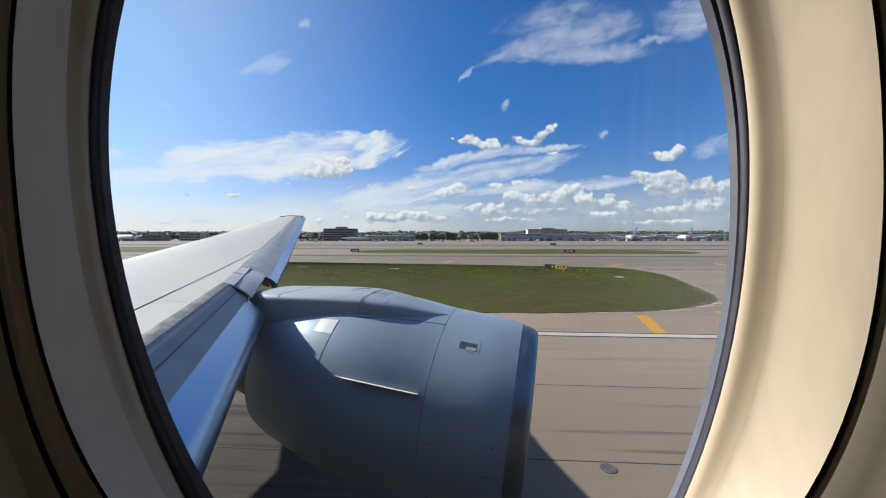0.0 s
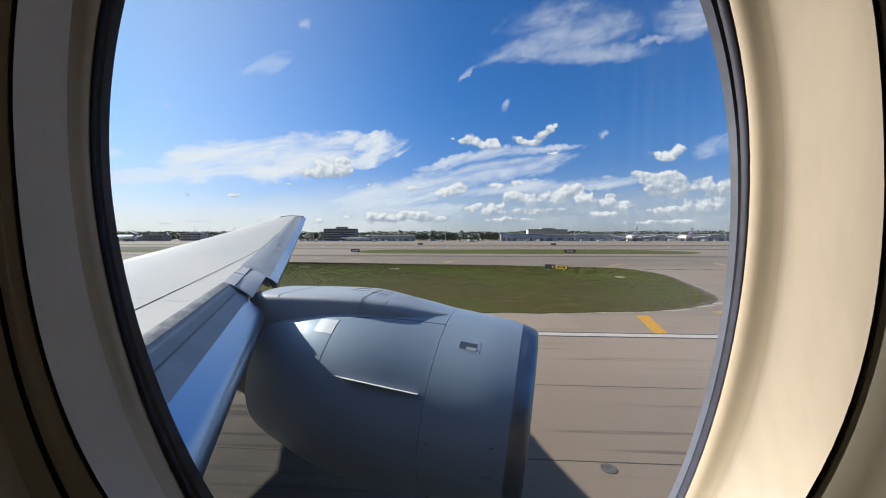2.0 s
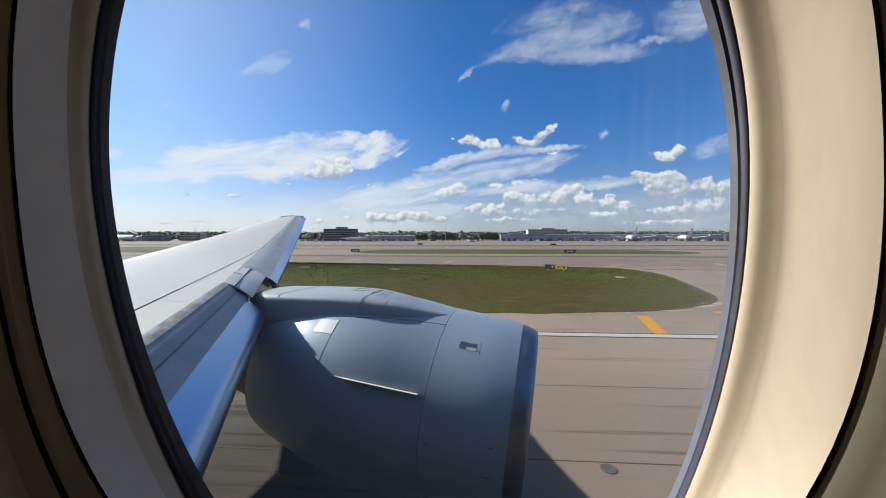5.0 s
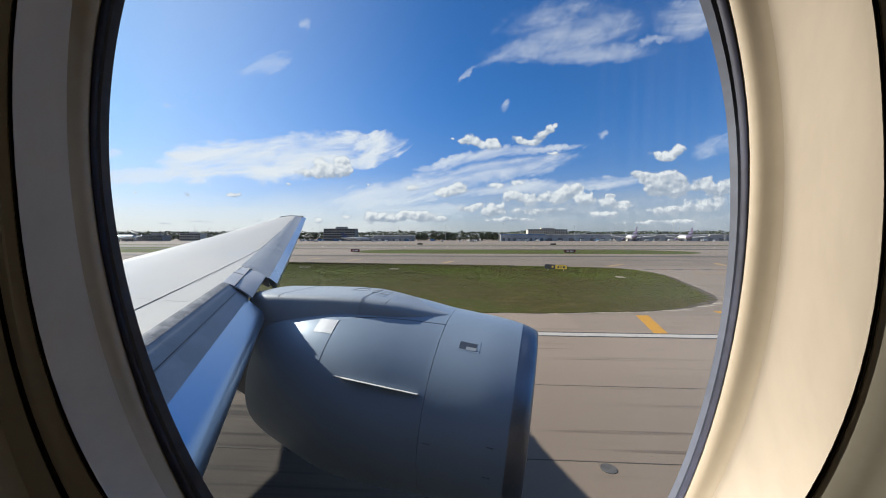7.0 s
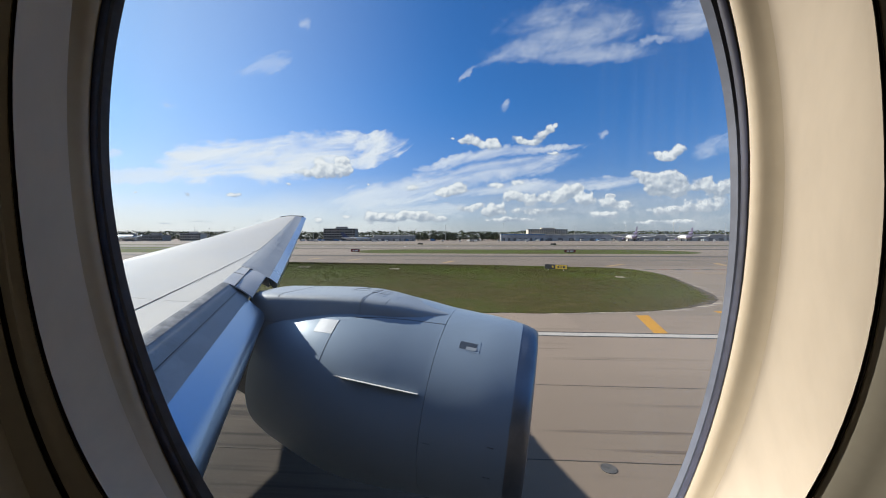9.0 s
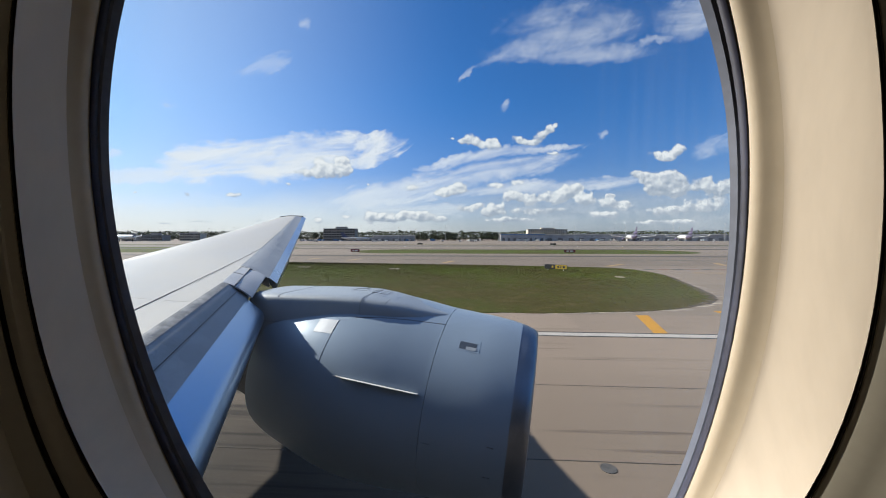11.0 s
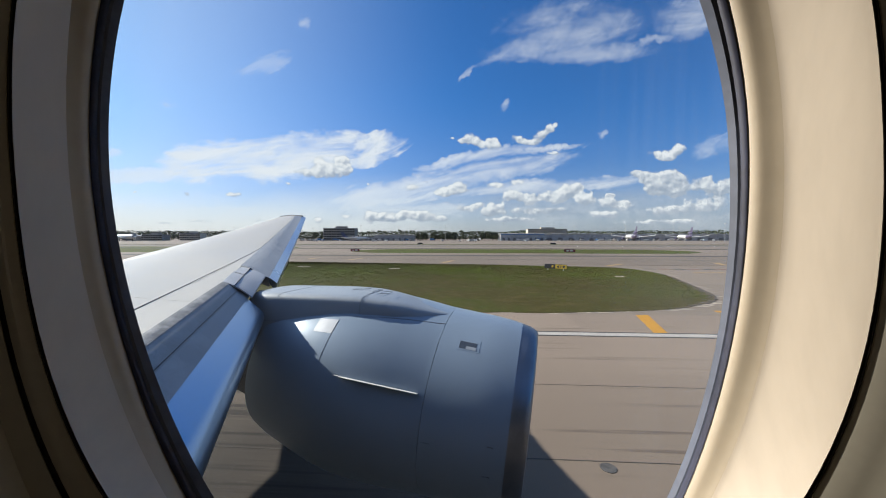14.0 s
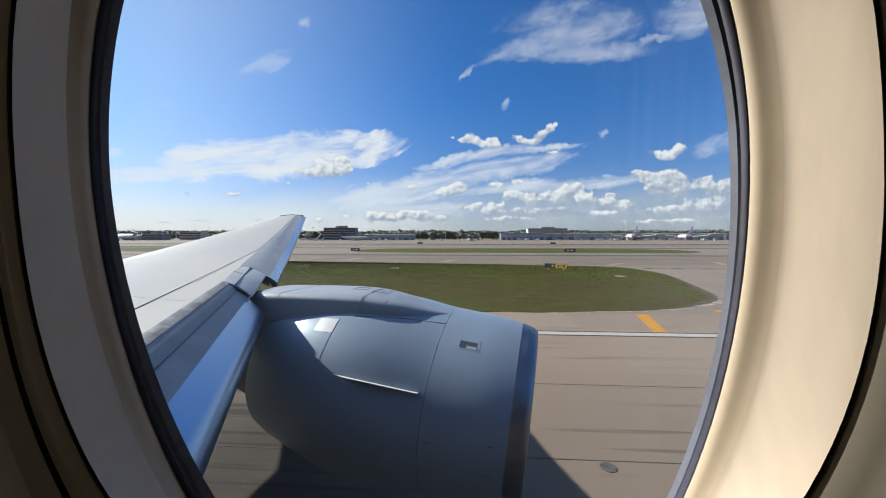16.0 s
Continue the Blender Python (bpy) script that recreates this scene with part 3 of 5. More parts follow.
bar("shoulder_bar", [(19.9, 28.3), (24.6, 27.9), (24.6, 28.6), (20.0, 28.95)], YELLOW_LINE, "short yellow shoulder bar on pale concrete", -0.04)
for x0, y0, x1, y1 in ((-41.8, 90.3, -40.4, 95.0), (-29.8, 86.5, -28.0, 93.0), (-5.0, 78.8, -2.7, 86.0), (28.8, 72.0, 34.4, 77.5), (-66.0, 89.0, -64.0, 95.0), (54.0, 75.5, 57.0, 82.0)):
    bar("shoulder_bar", [(x0 - 0.5, y0), (x0 + 0.7, y0 - 0.5), (x1 + 0.6, y1), (x1 - 0.6, y1 + 0.5)], FADED_LINE, "faded yellow shoulder bar beside the taxiway", -0.010)
bar("lead_line", [(38.0, 59.5), (47.0, 59.0), (80.0, 59.5), (80.0, 60.4), (47.0, 60.0), (38.0, 60.3)], FADED_LINE, "yellow lead line on the taxiway turn", -0.03)
bar("taxi_line", [(-1500, 91.5), (1500, 90.0), (1500, 90.5), (-1500, 92.0)], BLACK_LINE, "dark worn centre line of the taxiway")
bar("taxi_line", [(-1500, 118), (1500, 116), (1500, 116.8), (-1500, 118.8)], BLACK_LINE, "dark worn line on concrete", -0.03)
for k in range(14):
    x = 33 + k * 2.6
    bar("hold_dash", [(x, 65.0), (x + 2.0, 65.1), (x + 2.0, 66.7), (x, 66.6)], RED_LINE if k % 2 else BLACK_LINE, "short faded dash of a holding line", -0.03)
# filled joints between the runway slabs
for y in (-6.5, -1.0, 4.5, 9.15, 13.9):
    bar("slab_joint", [(-400, y), (400, y), (400, y + 0.03), (-400, y + 0.03)], JOINT, "dark filled joint between runway slabs", -0.013, "joint")

# ---- the aircraft: cabin window, sidewall, cabin shell ----
WINDOW_TURN = 9.0
WALL = pose(*EYE, 0, 0, WINDOW_TURN)
LAP = 120


def oval(ring, grow=0.0, depth=None):
    """Points of one window contour: centre, half width, half heights, fullness, lean, depth."""
    cx, cz, a, bt, bb, full, lean, d = ring
    d = d if depth is None else depth
    pts = []
    for k in range(LAP):
        t = 2 * math.pi * k / LAP
        c, s = math.cos(t), math.sin(t)
        u = math.copysign(abs(c) ** (2 / full), c) * (a + grow)
        v = math.copysign(abs(s) ** (2 / full), s) * ((bt if s > 0 else bb) + grow)
        x = u * math.cos(lean) - v * math.sin(lean)
        z = u * math.sin(lean) + v * math.cos(lean)
        pts.append(Vector((cx + x, d, cz + z)))
    return pts


SKEW = 0.55


def flared(ring, depth, extra=0.0, skew=0.0, dip=0.0):
    """A contour carried outward to a greater depth, widening as it goes; skew makes the extra width greater forward than aft, dip brings the forward side nearer."""
    k = depth / ring[7]
    mid = oval(ring)
    half = ring[2]
    pts = []
    for p in mid:
        d = Vector((p.x - ring[0], 0, p.z - ring[1]))
        g = extra * (1 + skew * d.x / half)
        q = p + d.normalized() * g
        near = 1 - dip / depth * max(0.0, d.x / half)
        pts.append(Vector((q.x * k, depth, q.z * k)) * near)
    return pts


def between(r, s, f):
    return tuple(p + (q - p) * f for p, q in zip(r, s))


RING_GLASS = (-0.0321, 0.0309, 0.149, 0.2092, 0.2509, 1.9115, 0.1079, 0.165)
RING_SEAL = (-0.0324, 0.0348, 0.153, 0.2217, 0.2637, 1.9163, 0.0762, 0.160)
RING_GROOVE = (-0.0293, 0.0307, 0.1583, 0.2487, 0.2412, 1.997, 0.0759, 0.152)
RING_EDGE = (-0.0214, 0.0232, 0.1677, 0.2200, 0.2020, 2.2664, 0.0659, 0.133)


def frame_of(pts, depth, x0, x1, z0, z1):
    """The rectangle round an oval, point for point."""
    rim = []
    for p in pts:
        d = Vector((p.x, 0, p.z)).normalized()
        k = min((x1 if d.x > 0 else -x0) / max(1e-6, abs(d.x)), (z1 if d.z > 0 else -z0) / max(1e-6, abs(d.z)))
        rim.append(Vector((d.x * k, depth, d.z * k)))
    return rim


window = thing("window_1", "oval cabin window with a cream plastic surround and dark rubber seal", "window", WALL, kind="structure")
rows = [oval(between(RING_SEAL, RING_GROOVE, f), g, d) for f, g, d in (
    (0.0, 0.0006, 0.1640), (0.0, 0.0, 0.1600), (0.06, 0.0, 0.1583), (0.16, 0.0, 0.1569), (0.28, 0.0, 0.1560), (0.40, 0.0, 0.1554), (0.52, 0.0, 0.1548), (0.66, 0.0, 0.1541), (0.84, 0.0, 0.1531), (1.0, 0.0, 0.1520))]
part("surround_rim", loft(rows, True), CREAM_EDGE, window, "tan moulded inner rim with a soft groove")
rows = [oval(between(RING_GROOVE, RING_EDGE, f), 0.0, d) for f, d in ((0.0, 0.152), (0.04, 0.1515), (0.1, 0.1505), (0.2, 0.1486), (0.35, 0.1455), (0.65, 0.1398), (0.88, 0.1355), (0.95, 0.1344))]
rows += [oval(RING_EDGE, 0.0, 0.1336), oval(RING_EDGE, 0.0009, 0.1345), flared(RING_EDGE, 0.1385, 0.0010), flared(RING_EDGE, 0.1450, 0.0010)]
part("surround", loft(rows, True), CREAM, window, "broad cream plastic window surround")
rows = [flared(RING_EDGE, d, g) for g, d in ((0.0006, 0.1450), (0.0006, 0.1346), (0.0010, 0.1342), (0.0015, 0.1343), (0.0016, 0.1450))]
part("gap_shade_strip", loft(rows, True), GAP, window, "dark strip standing in for shade in the gap round the surround")
rows = [oval(RING_SEAL, 0.0004, 0.166)] + [oval(between(RING_GLASS, RING_SEAL, f), 0.0, d) for f, d in ((1.0, 0.1603), (0.92, 0.1592), (0.78, 0.1596), (0.62, 0.1612), (0.60, 0.1660))]
part("seal", loft(rows, True), RUBBER, window, "dark blue-black rubber window seal")
rows = [oval(between(RING_GLASS, RING_SEAL, f), 0.0, d) for f, d in ((0.66, 0.1655), (0.61, 0.1618), (0.35, 0.1622), (0.0, 0.1650))] + [flared(RING_GLASS, 0.172, 0.001), flared(RING_GLASS, 0.19, 0.002)]
part("pane_retainer", loft(rows, True), RETAINER, window, "thin grey retainer holding the pane")
for name, depth, grow in (("pane", 0.1745, 0.004), ("outer_pane", 0.190, 0.006)):
    bm = bmesh.new()
    bm.faces.new([bm.verts.new(p) for p in flared(RING_GLASS, depth, grow)])
    got = bmesh.ops.extrude_face_region(bm, geom=list(bm.faces))["geom"]
    for v in got:
        if isinstance(v, bmesh.types.BMVert):
            v.co.y += 0.004
    pane = part(name, bm, ACRYLIC, window, "clear acrylic pane with faint dust", smooth=False)
    pane.visible_shadow = False

outer = RING_EDGE
rows = [flared(outer, d, g, w, p) for g, d, w, p in ((0.0014, 0.1440, 0.0, 0.0), (0.0014, 0.1338, 0.0, 0.0), (0.0020, 0.1333, 0.0, 0.0), (0.0050, 0.1329, 0.1, 0.0008), (0.0110, 0.1323, 0.35, 0.0028), (0.0190, 0.1316, SKEW, 0.0055), (0.0262, 0.1311, SKEW, 0.0085),
                                                     (0.0276, 0.1316, SKEW, 0.0085), (0.0278, 0.1390, SKEW, 0.0085))]
part("outer_trim", loft(rows, True), PANEL, window, "plain beige trim band round the surround")
rows = [flared(outer, d, g, SKEW, 0.007) for g, d in ((0.0276, 0.1390), (0.0277, 0.1345), (0.0305, 0.1340), (0.0335, 0.1338), (0.0338, 0.1390))]
part("trim_groove", loft(rows, True), GAP, window, "dark groove between trim and sidewall")
rows = [flared(outer, d, g, SKEW, 0.007) for g, d in ((0.0336, 0.1390), (0.0336, 0.1318), (0.0344, 0.1310), (0.0420, 0.1304), (0.0600, 0.1290))] + [oval(outer, 0.034, 0.1050)]
inner_rim = oval(outer, 0.034, 0.1050)
rows.append(frame_of(inner_rim, 0.1050, -3.0, 1.0, -0.98, 1.15))
rows.append(frame_of(inner_rim, 0.205, -3.0, 1.0, -0.98, 1.15))
rows.append(flared(RING_GLASS, 0.205, 0.05))
rows.append(flared(RING_GLASS, 0.205, 0.008))
rows.append(flared(RING_GLASS, 0.192, 0.008))
tagged(part("wall_port", loft(rows, True), PANEL, at=WALL), "beige cabin sidewall panel with a moulded window recess", "wall", kind="structure")
tagged(part("wall_aft", box(-3.06, -5.8, -1.0, -3.0, 0.2, 1.2), CABIN_LINING, at=WALL), "pale cabin lining closing the cabin aft", "wall", kind="structure")
tagged(part("wall_forward", box(1.0, -5.8, -1.0, 1.06, 0.2, 1.2), CABIN_LINING, at=WALL), "pale cabin lining closing the cabin forward", "wall", kind="structure")
bm = bmesh.new()
# openings out of view, added to hold the fill lamps
FILL_OPENINGS = [-2.55 + 0.53 * k for k in range(6)]
edges = [-3.0] + [v for x in FILL_OPENINGS for v in (x - 0.14, x + 0.14)] + [1.0]
for a, b in zip(edges[0::2], edges[1::2]):
    box(a, -5.8, -0.25, b, -5.74, 0.2, bm=bm)
box(-3.0, -5.8, -1.0, 1.0, -5.74, -0.25, bm=bm)
box(-3.0, -5.8, 0.2, 1.0, -5.74, 1.2, bm=bm)
tagged(part("wall_starboard", bm, CABIN_LINING, at=WALL, smooth=False), "opposite cabin sidewall, unseen, with openings added for fill lamps", "wall", kind="structure")
# warm fill lamps, added to lift the window trim from behind the eye
for x in FILL_OPENINGS[:5]:
    glow = bpy.data.lights.new("cabin_fill", "AREA")
    glow.shape, glow.size, glow.size_y, glow.energy, glow.color = "RECTANGLE", 0.27, 0.44, FILL_POWER, (1.0, 0.86, 0.70)
    glow.specular_factor = 0.0
    new("cabin_fill", glow).matrix_world = WALL @ look((x, -5.79, -0.03), (x, 0, -0.03))
tagged(part("floor", box(-3.0, -5.74, -1.04, 1.0, 0.13, -0.985), CABIN_LINING, at=WALL), "pale grey cabin floor", "floor", kind="structure")
tagged(part("ceiling", box(-3.0, -5.74, 1.155, 1.0, 0.13, 1.21), CABIN_LINING, at=WALL), "pale grey cabin ceiling", "ceiling", kind="structure")

# ---- the wing ----
airliner = thing("airliner", "grey twin-engined airliner wing and engine beside the cabin", "aircraft", pose(0, 0, 0))
FUSE_Y, FUSE_Z = -2.85, 5.75


def hull(x, k=1.0, lo=0.0, hi=2 * math.pi, many=48):
    """A cross-section of the fuselage, a rounded barrel."""
    pts = []
    for i in range(many + 1):
        t = lo + (hi - lo) * i / many
        c, s = math.cos(t), math.sin(t)
        pts.append(Vector((x, FUSE_Y + 3.25 * k * math.copysign(abs(c) ** 0.85, c), FUSE_Z + 3.25 * k * math.copysign(abs(s) ** 0.85, s))))
    return pts


# unseen hull that blocks sky light from the engine's near side
bm = bmesh.new()
loft([hull(x, k) for x, k in ((-30, 0.5), (-24, 0.8), (-16, 1.0), (-1.8, 1.0))], False, False, bm)
loft([hull(x, k) for x, k in ((1.0, 1.0), (16, 1.0), (20, 0.8), (23, 0.45), (24.5, 0.1))], False, False, bm)
loft([hull(x, 1.0, 0.26, 2 * math.pi - 0.26) for x in (-1.8, 1.0)], False, False, bm)
fuselage = part("fuselage", bm, SKIN, airliner, "unseen fuselage side, kept dark to throw less light on the engine")
SPAN = Vector((-0.7196, 1.0, 0.0149))


def along(x, z, y, base=6.6):
    """A section point given at base, carried along the span to y."""
    return Vector((x, base, z)) + SPAN * (y - base)


def gull(rows):
    """Draws the inboard wing up and in towards the root."""
    out = []
    for row in rows:
        new_row = []
        for q in row:
            f = min(1.0, max(0.0, (q.y - 6.2) / 5.8))
            k = 0.78 + 0.22 * f * f * (3 - 2 * f)
            bend = 0.30 * max(0.0, (q.y - 8.0) / 19.6) ** 2
            new_row.append(Vector(EYE) + (q - Vector(EYE)) * k + Vector((0, 0, bend)))
        out.append(new_row)
    return out


def section_top(keys, tip_keys, y):
    """Upper-surface points between a root section (at y 6.6) and the tip section (at y 28)."""
    out = []
    for (x0, z0), (x1, z1) in zip(keys, tip_keys):
        f = (y - 6.6) / 21.0
        out.append(Vector((x0 + (x1 - x0) * f, y, z0 + (z1 - z0) * f)))
    return out


# main box: root keys are carried straight inboard, and taper outboard
ROOT = [(-6.72, 4.86), (-7.5, 4.865), (-9.0, 4.92), (-11.4, 4.88), (-13.4, 4.55), (-15.3, 4.17)]
TIP = [(-20.02, 7.52), (-20.35, 7.53), (-20.6, 7.53), (-20.9, 7.51), (-21.3, 7.47), (-21.7, 7.42)]
rows = []
for y in (1.5, 3.0, 4.5, 6.2):
    top = [along(x, z, y) for x, z in ROOT]
    rows.append(top + [p - Vector((0, 0, t)) for p, t in zip(top[::-1], (0.05, 0.3, 0.7, 0.9, 0.8, 0.45))])
for y in (6.6, 7.5, 8.5, 9.5, 10.5, 11.5, 12.5, 14.0, 18.0, 22.0, 25.0, 27.6):
    k = 1 - 0.8 * (y - 6.6) / 21.0
    top = section_top(ROOT, TIP, y)
    rows.append(top + [p - Vector((0, 0, t * k)) for p, t in zip(top[::-1], (0.05, 0.3, 0.7, 0.9, 0.8, 0.45))])
rows = gull(rows)
for row in rows:
    # inboard of the kink the trailing edge runs square to the fuselage
    for top, low, way in ((row[5], row[6], 1.0), (row[4], row[7], 0.55)):
        f = min(1.0, max(0.0, (10.6 - top.y) / 1.4))
        shift = (-6.0 - 1.77 * row[5].z - row[5].x) * way * f
        top.x += shift
        low.x += shift
wing = part("wing", loft(rows, True, True), PAINT_WING, airliner, "pale grey swept wing with smooth upper skin", sharp=50)
# fixed nose of the inboard wing, then the drooped slat before it
rows = []
for y in (1.8, 3.0, 4.5, 6.4, 6.9):
    rows.append([along(x, z, y) for x, z in ((-6.75, 4.864), (-6.70, 4.862), (-6.62, 4.845), (-6.56, 4.822), (-6.58, 4.80), (-6.72, 4.82))])
part("nose_top_strip", loft(gull(rows), True, True), GRIME, wing, "grimy worn strip along the fixed leading edge")
rows = []
for y in (1.8, 3.0, 4.5, 6.4, 7.2):
    rows.append([along(x, z, y) for x, z in ((-6.72, 4.85), (-6.60, 4.832), (-6.48, 4.775), (-6.36, 4.69), (-6.25, 4.58), (-6.2, 4.40), (-6.3, 4.2), (-6.9, 4.1), (-6.9, 4.6))])
part("fixed_nose", loft(gull(rows), True, True), SHADED_NOSE, wing, "worn grey fixed leading edge with its shade put into the paint")
rows = []
for y in (1.8, 3.0, 4.5, 6.6, 7.1):
    rows.append([along(x, z, y) for x, z in ((-6.43, 4.69), (-6.355, 4.670), (-6.20, 4.590), (-6.07, 4.501), (-6.08, 4.465), (-6.2, 4.50), (-6.40, 4.63))])
# dark ribbon laid along the slat edge in place of the gap's shadow
edge = [gull([[along(-6.345, 4.676, y)]])[0][0] for y in (1.8, 3.0, 4.5, 5.6, 6.6)]
bm = bmesh.new()
for a, b in zip(edge, edge[1:]):
    ribbon(a, b, 0.012, (0, 0, 0.003), bm)
part("slat_gap_shade", bm, SEAM, wing, "dark ribbon standing in for the shaded gap above the slat", smooth=False)
part("slat_plate", loft(gull(rows), True, True), PAINT_PLATE, wing, "grey upper plate of the inboard slat")
rows = []
for y in (1.8, 3.0, 4.5, 6.6):
    rows.append([along(x, z, y) for x, z in ((-6.07, 4.500), (-5.98, 4.438), (-5.89, 4.372), (-5.80, 4.318), (-5.72, 4.262), (-5.665, 4.205), (-5.635, 4.135), (-5.64, 4.06), (-5.69, 4.00), (-5.80, 4.02), (-5.86, 4.15), (-5.92, 4.335), (-6.08, 4.46))])
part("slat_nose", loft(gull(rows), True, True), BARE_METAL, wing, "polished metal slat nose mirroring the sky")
# outboard slat and the grey band behind it
LE_ROOT, LE_TIP = Vector((-6.42, 8.0, 4.64)), Vector((-18.95, 27.5, 7.31))
CREASE_ROOT, CREASE_TIP = Vector((-6.66, 8.0, 4.80)), Vector((-19.35, 27.5, 7.42))
BACK_ROOT, BACK_TIP = Vector((-6.95, 8.0, 4.88)), Vector((-20.0, 27.6, 7.53))
SEAM_ROOT, SEAM_TIP = Vector((-9.1, 10.0, 5.10)), Vector((-20.42, 27.6, 7.45))
rows = []
for k in range(25):
    f = k / 24
    le, cr, bk = LE_ROOT.lerp(LE_TIP, f), CREASE_ROOT.lerp(CREASE_TIP, f), BACK_ROOT.lerp(BACK_TIP, f)
    t = Vector((0, 0, 0.22 - 0.16 * f))
    rows.append([cr, cr.lerp(le, 0.35) + t * 0.10, cr.lerp(le, 0.7) + t * 0.09, le + t * 0.06, le - t * 0.5, le.lerp(cr, 0.4) - t, cr - t * 0.6])
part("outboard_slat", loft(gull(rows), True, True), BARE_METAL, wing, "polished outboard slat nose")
rows = []
for k in range(25):
    f = k / 24
    cr, bk = CREASE_ROOT.lerp(CREASE_TIP, f) + Vector((0, 0, -0.006)), BACK_ROOT.lerp(BACK_TIP, f)
    y = 8.3 + 19.3 * f
    sm = section_top(ROOT, TIP, y)[0] + Vector((-0.04, 0, 0.012))
    t = Vector((0, 0, 0.25 - 0.18 * f))
    rows.append([cr, bk + Vector((0, 0, 0.025 * (1 - f))), bk.lerp(sm, 0.5) + Vector((0, 0, 0.05 * (1 - f) + 0.01)), sm, sm - t, cr - t])
part("slat_band", loft(gull(rows), True, True), PAINT_PLATE, wing, "grey scuffed band behind the outboard slat")
# seam between skin and leading edge, then rivets and scuffs
def seam_point(y):
    """On the upper skin, along the front spar inboard and the slat edge outboard."""
    if y < 6.6:
        return along(-7.5, 4.872, y)
    f = min(1.0, (y - 6.6) / 4.4)
    a, b = section_top(ROOT, TIP, y)[1], section_top(ROOT, TIP, y)[0]
    return a.lerp(b, f * 0.92) + Vector((0, 0, 0.014))


marks = gull([[seam_point(1.6 + k * 0.65) for k in range(41)]])[0]
bm = bmesh.new()
for a, b in zip(marks, marks[1:]):
    ribbon(a, b, 0.008, (0, 0, 0.004), bm)
part("skin_seam", bm, SEAM, wing, "dark seam along the upper skin", smooth=False)
for k in range(17):
    y = 10.6 + k * 1.0
    p = gull([[section_top(ROOT, TIP, y)[0].lerp(section_top(ROOT, TIP, y)[1], 0.35) + Vector((0, 0, 0.0))]])[0][0]
    part("skin_fastener", box(p.x - 0.022, p.y - 0.035, p.z - 0.02, p.x + 0.022, p.y + 0.035, p.z + 0.012), SEAM, wing, smooth=False)
# faint joints between skin panels
JOINT_LINE = material("skin_joint", (0.3, 0.279, 0.2444), 0.5, 0.0, 0.1, 3.0, 30.0)
def skin_point(key, y):
    if y < 6.6:
        return along(ROOT[key][0], ROOT[key][1], y)
    return section_top(ROOT, TIP, y)[key]


for y in (4.6,):
    line = gull([[skin_point(key, y) + Vector((0, 0, 0.0015)) for key in (0, 1, 2, 3)]])[0]
    bm = bmesh.new()
    for a, b in zip(line, line[1:]):
        ribbon(a, b, 0.004, (0, 0, 0.001), bm)
    part("skin_joint", bm, JOINT_LINE, wing, "faint joint between skin panels", smooth=False)
# scuffs and stencils on the slat band
rs = random.Random(3)
for k in range(26):
    f = 0.08 + 0.03 * k + rs.uniform(-0.01, 0.01)
    y = 8.3 + 19.3 * f
    bk, sm = BACK_ROOT.lerp(BACK_TIP, f), section_top(ROOT, TIP, y)[0]
    u = rs.uniform(0.08, 0.45)
    p = bk.lerp(sm, u) + Vector((0, 0, (0.025 + 0.05 * u) * (1 - f) + 0.02 * u + 0.001))
    d = (BACK_TIP - BACK_ROOT).normalized() * rs.uniform(0.08, 0.22)
    q = gull([[p - d, p + d]])[0]
    part("stencil_mark", ribbon(q[0], q[1], rs.uniform(0.012, 0.03), (0, 0, 0.003)), STENCIL, wing, smooth=False)
# rivets along the slat nose
RIVET = material("rivet_head", (0.33, 0.42, 0.54), 0.4, 0.8, 0.1, 20.0, 200.0)
rivet = finish(box(-0.0025, -0.0025, -0.003, 0.0025, 0.0025, 0.003), "rivet", RIVET, False)
for k in range(46):
    for x, z in ((-5.70, 4.243),):
        q = gull([[along(x, z, 2.6 + 0.085 * k)]])[0][0]
        o = new("rivet", rivet)
        o.parent = wing
        o.matrix_basis = Matrix.Translation(q)
# seal panel over the gap by the engine strut
rows = []
A, B, C, D = Vector((-6.74, 6.6, 4.872)), Vector((-7.85, 8.3, 5.06)), Vector((-6.72, 7.95, 4.86)), Vector((-5.95, 6.6, 4.55))
for k in range(7):
    f = k / 6
    lift = 0.05 * math.sin(math.pi * f)
    rows.append([A.lerp(D, f) + Vector((0, 0, lift)), A.lerp(D, f).lerp(B.lerp(C, f), 0.5) + Vector((0, 0, lift + 0.01)), B.lerp(C, f) + Vector((0, 0, lift * 0.7))])
rows = [r + [p - Vector((0, 0, 0.035)) for p in r[::-1]] for r in rows]
part("seal_panel", loft(gull(rows), True, True), PAINT_SEAL, wing, "curved grey seal panel beside the strut")
for f0, f1, u0, u1 in ((0.42, 0.42, 0.0, 1.0), (0.0, 0.42, 0.55, 0.55)):
    line = []
    for k in range(7):
        f, u = f0 + (f1 - f0) * k / 6, u0 + (u1 - u0) * k / 6
        line.append(A.lerp(D, f).lerp(B.lerp(C, f), u) + Vector((0, 0, 0.05 * math.sin(math.pi * f) + 0.004)))
    bm = bmesh.new()
    line = gull([line])[0]
    for p, q in zip(line, line[1:]):
        ribbon(p, q, 0.008, (0, 0, 0.012), bm)
    part("panel_joint", bm, SEAM, wing, "dark joint across the seal panel", smooth=False)
part("wing_tip_cap", tube([(-19.3, 27.55, 7.74), (-20.6, 27.75, 7.82), (-21.7, 27.7, 7.74)], 0.085, 8), DARK_METAL, wing, "dark wing tip cap")

# ---- engine ----
TOE, DROOP = -0.042, -0.106
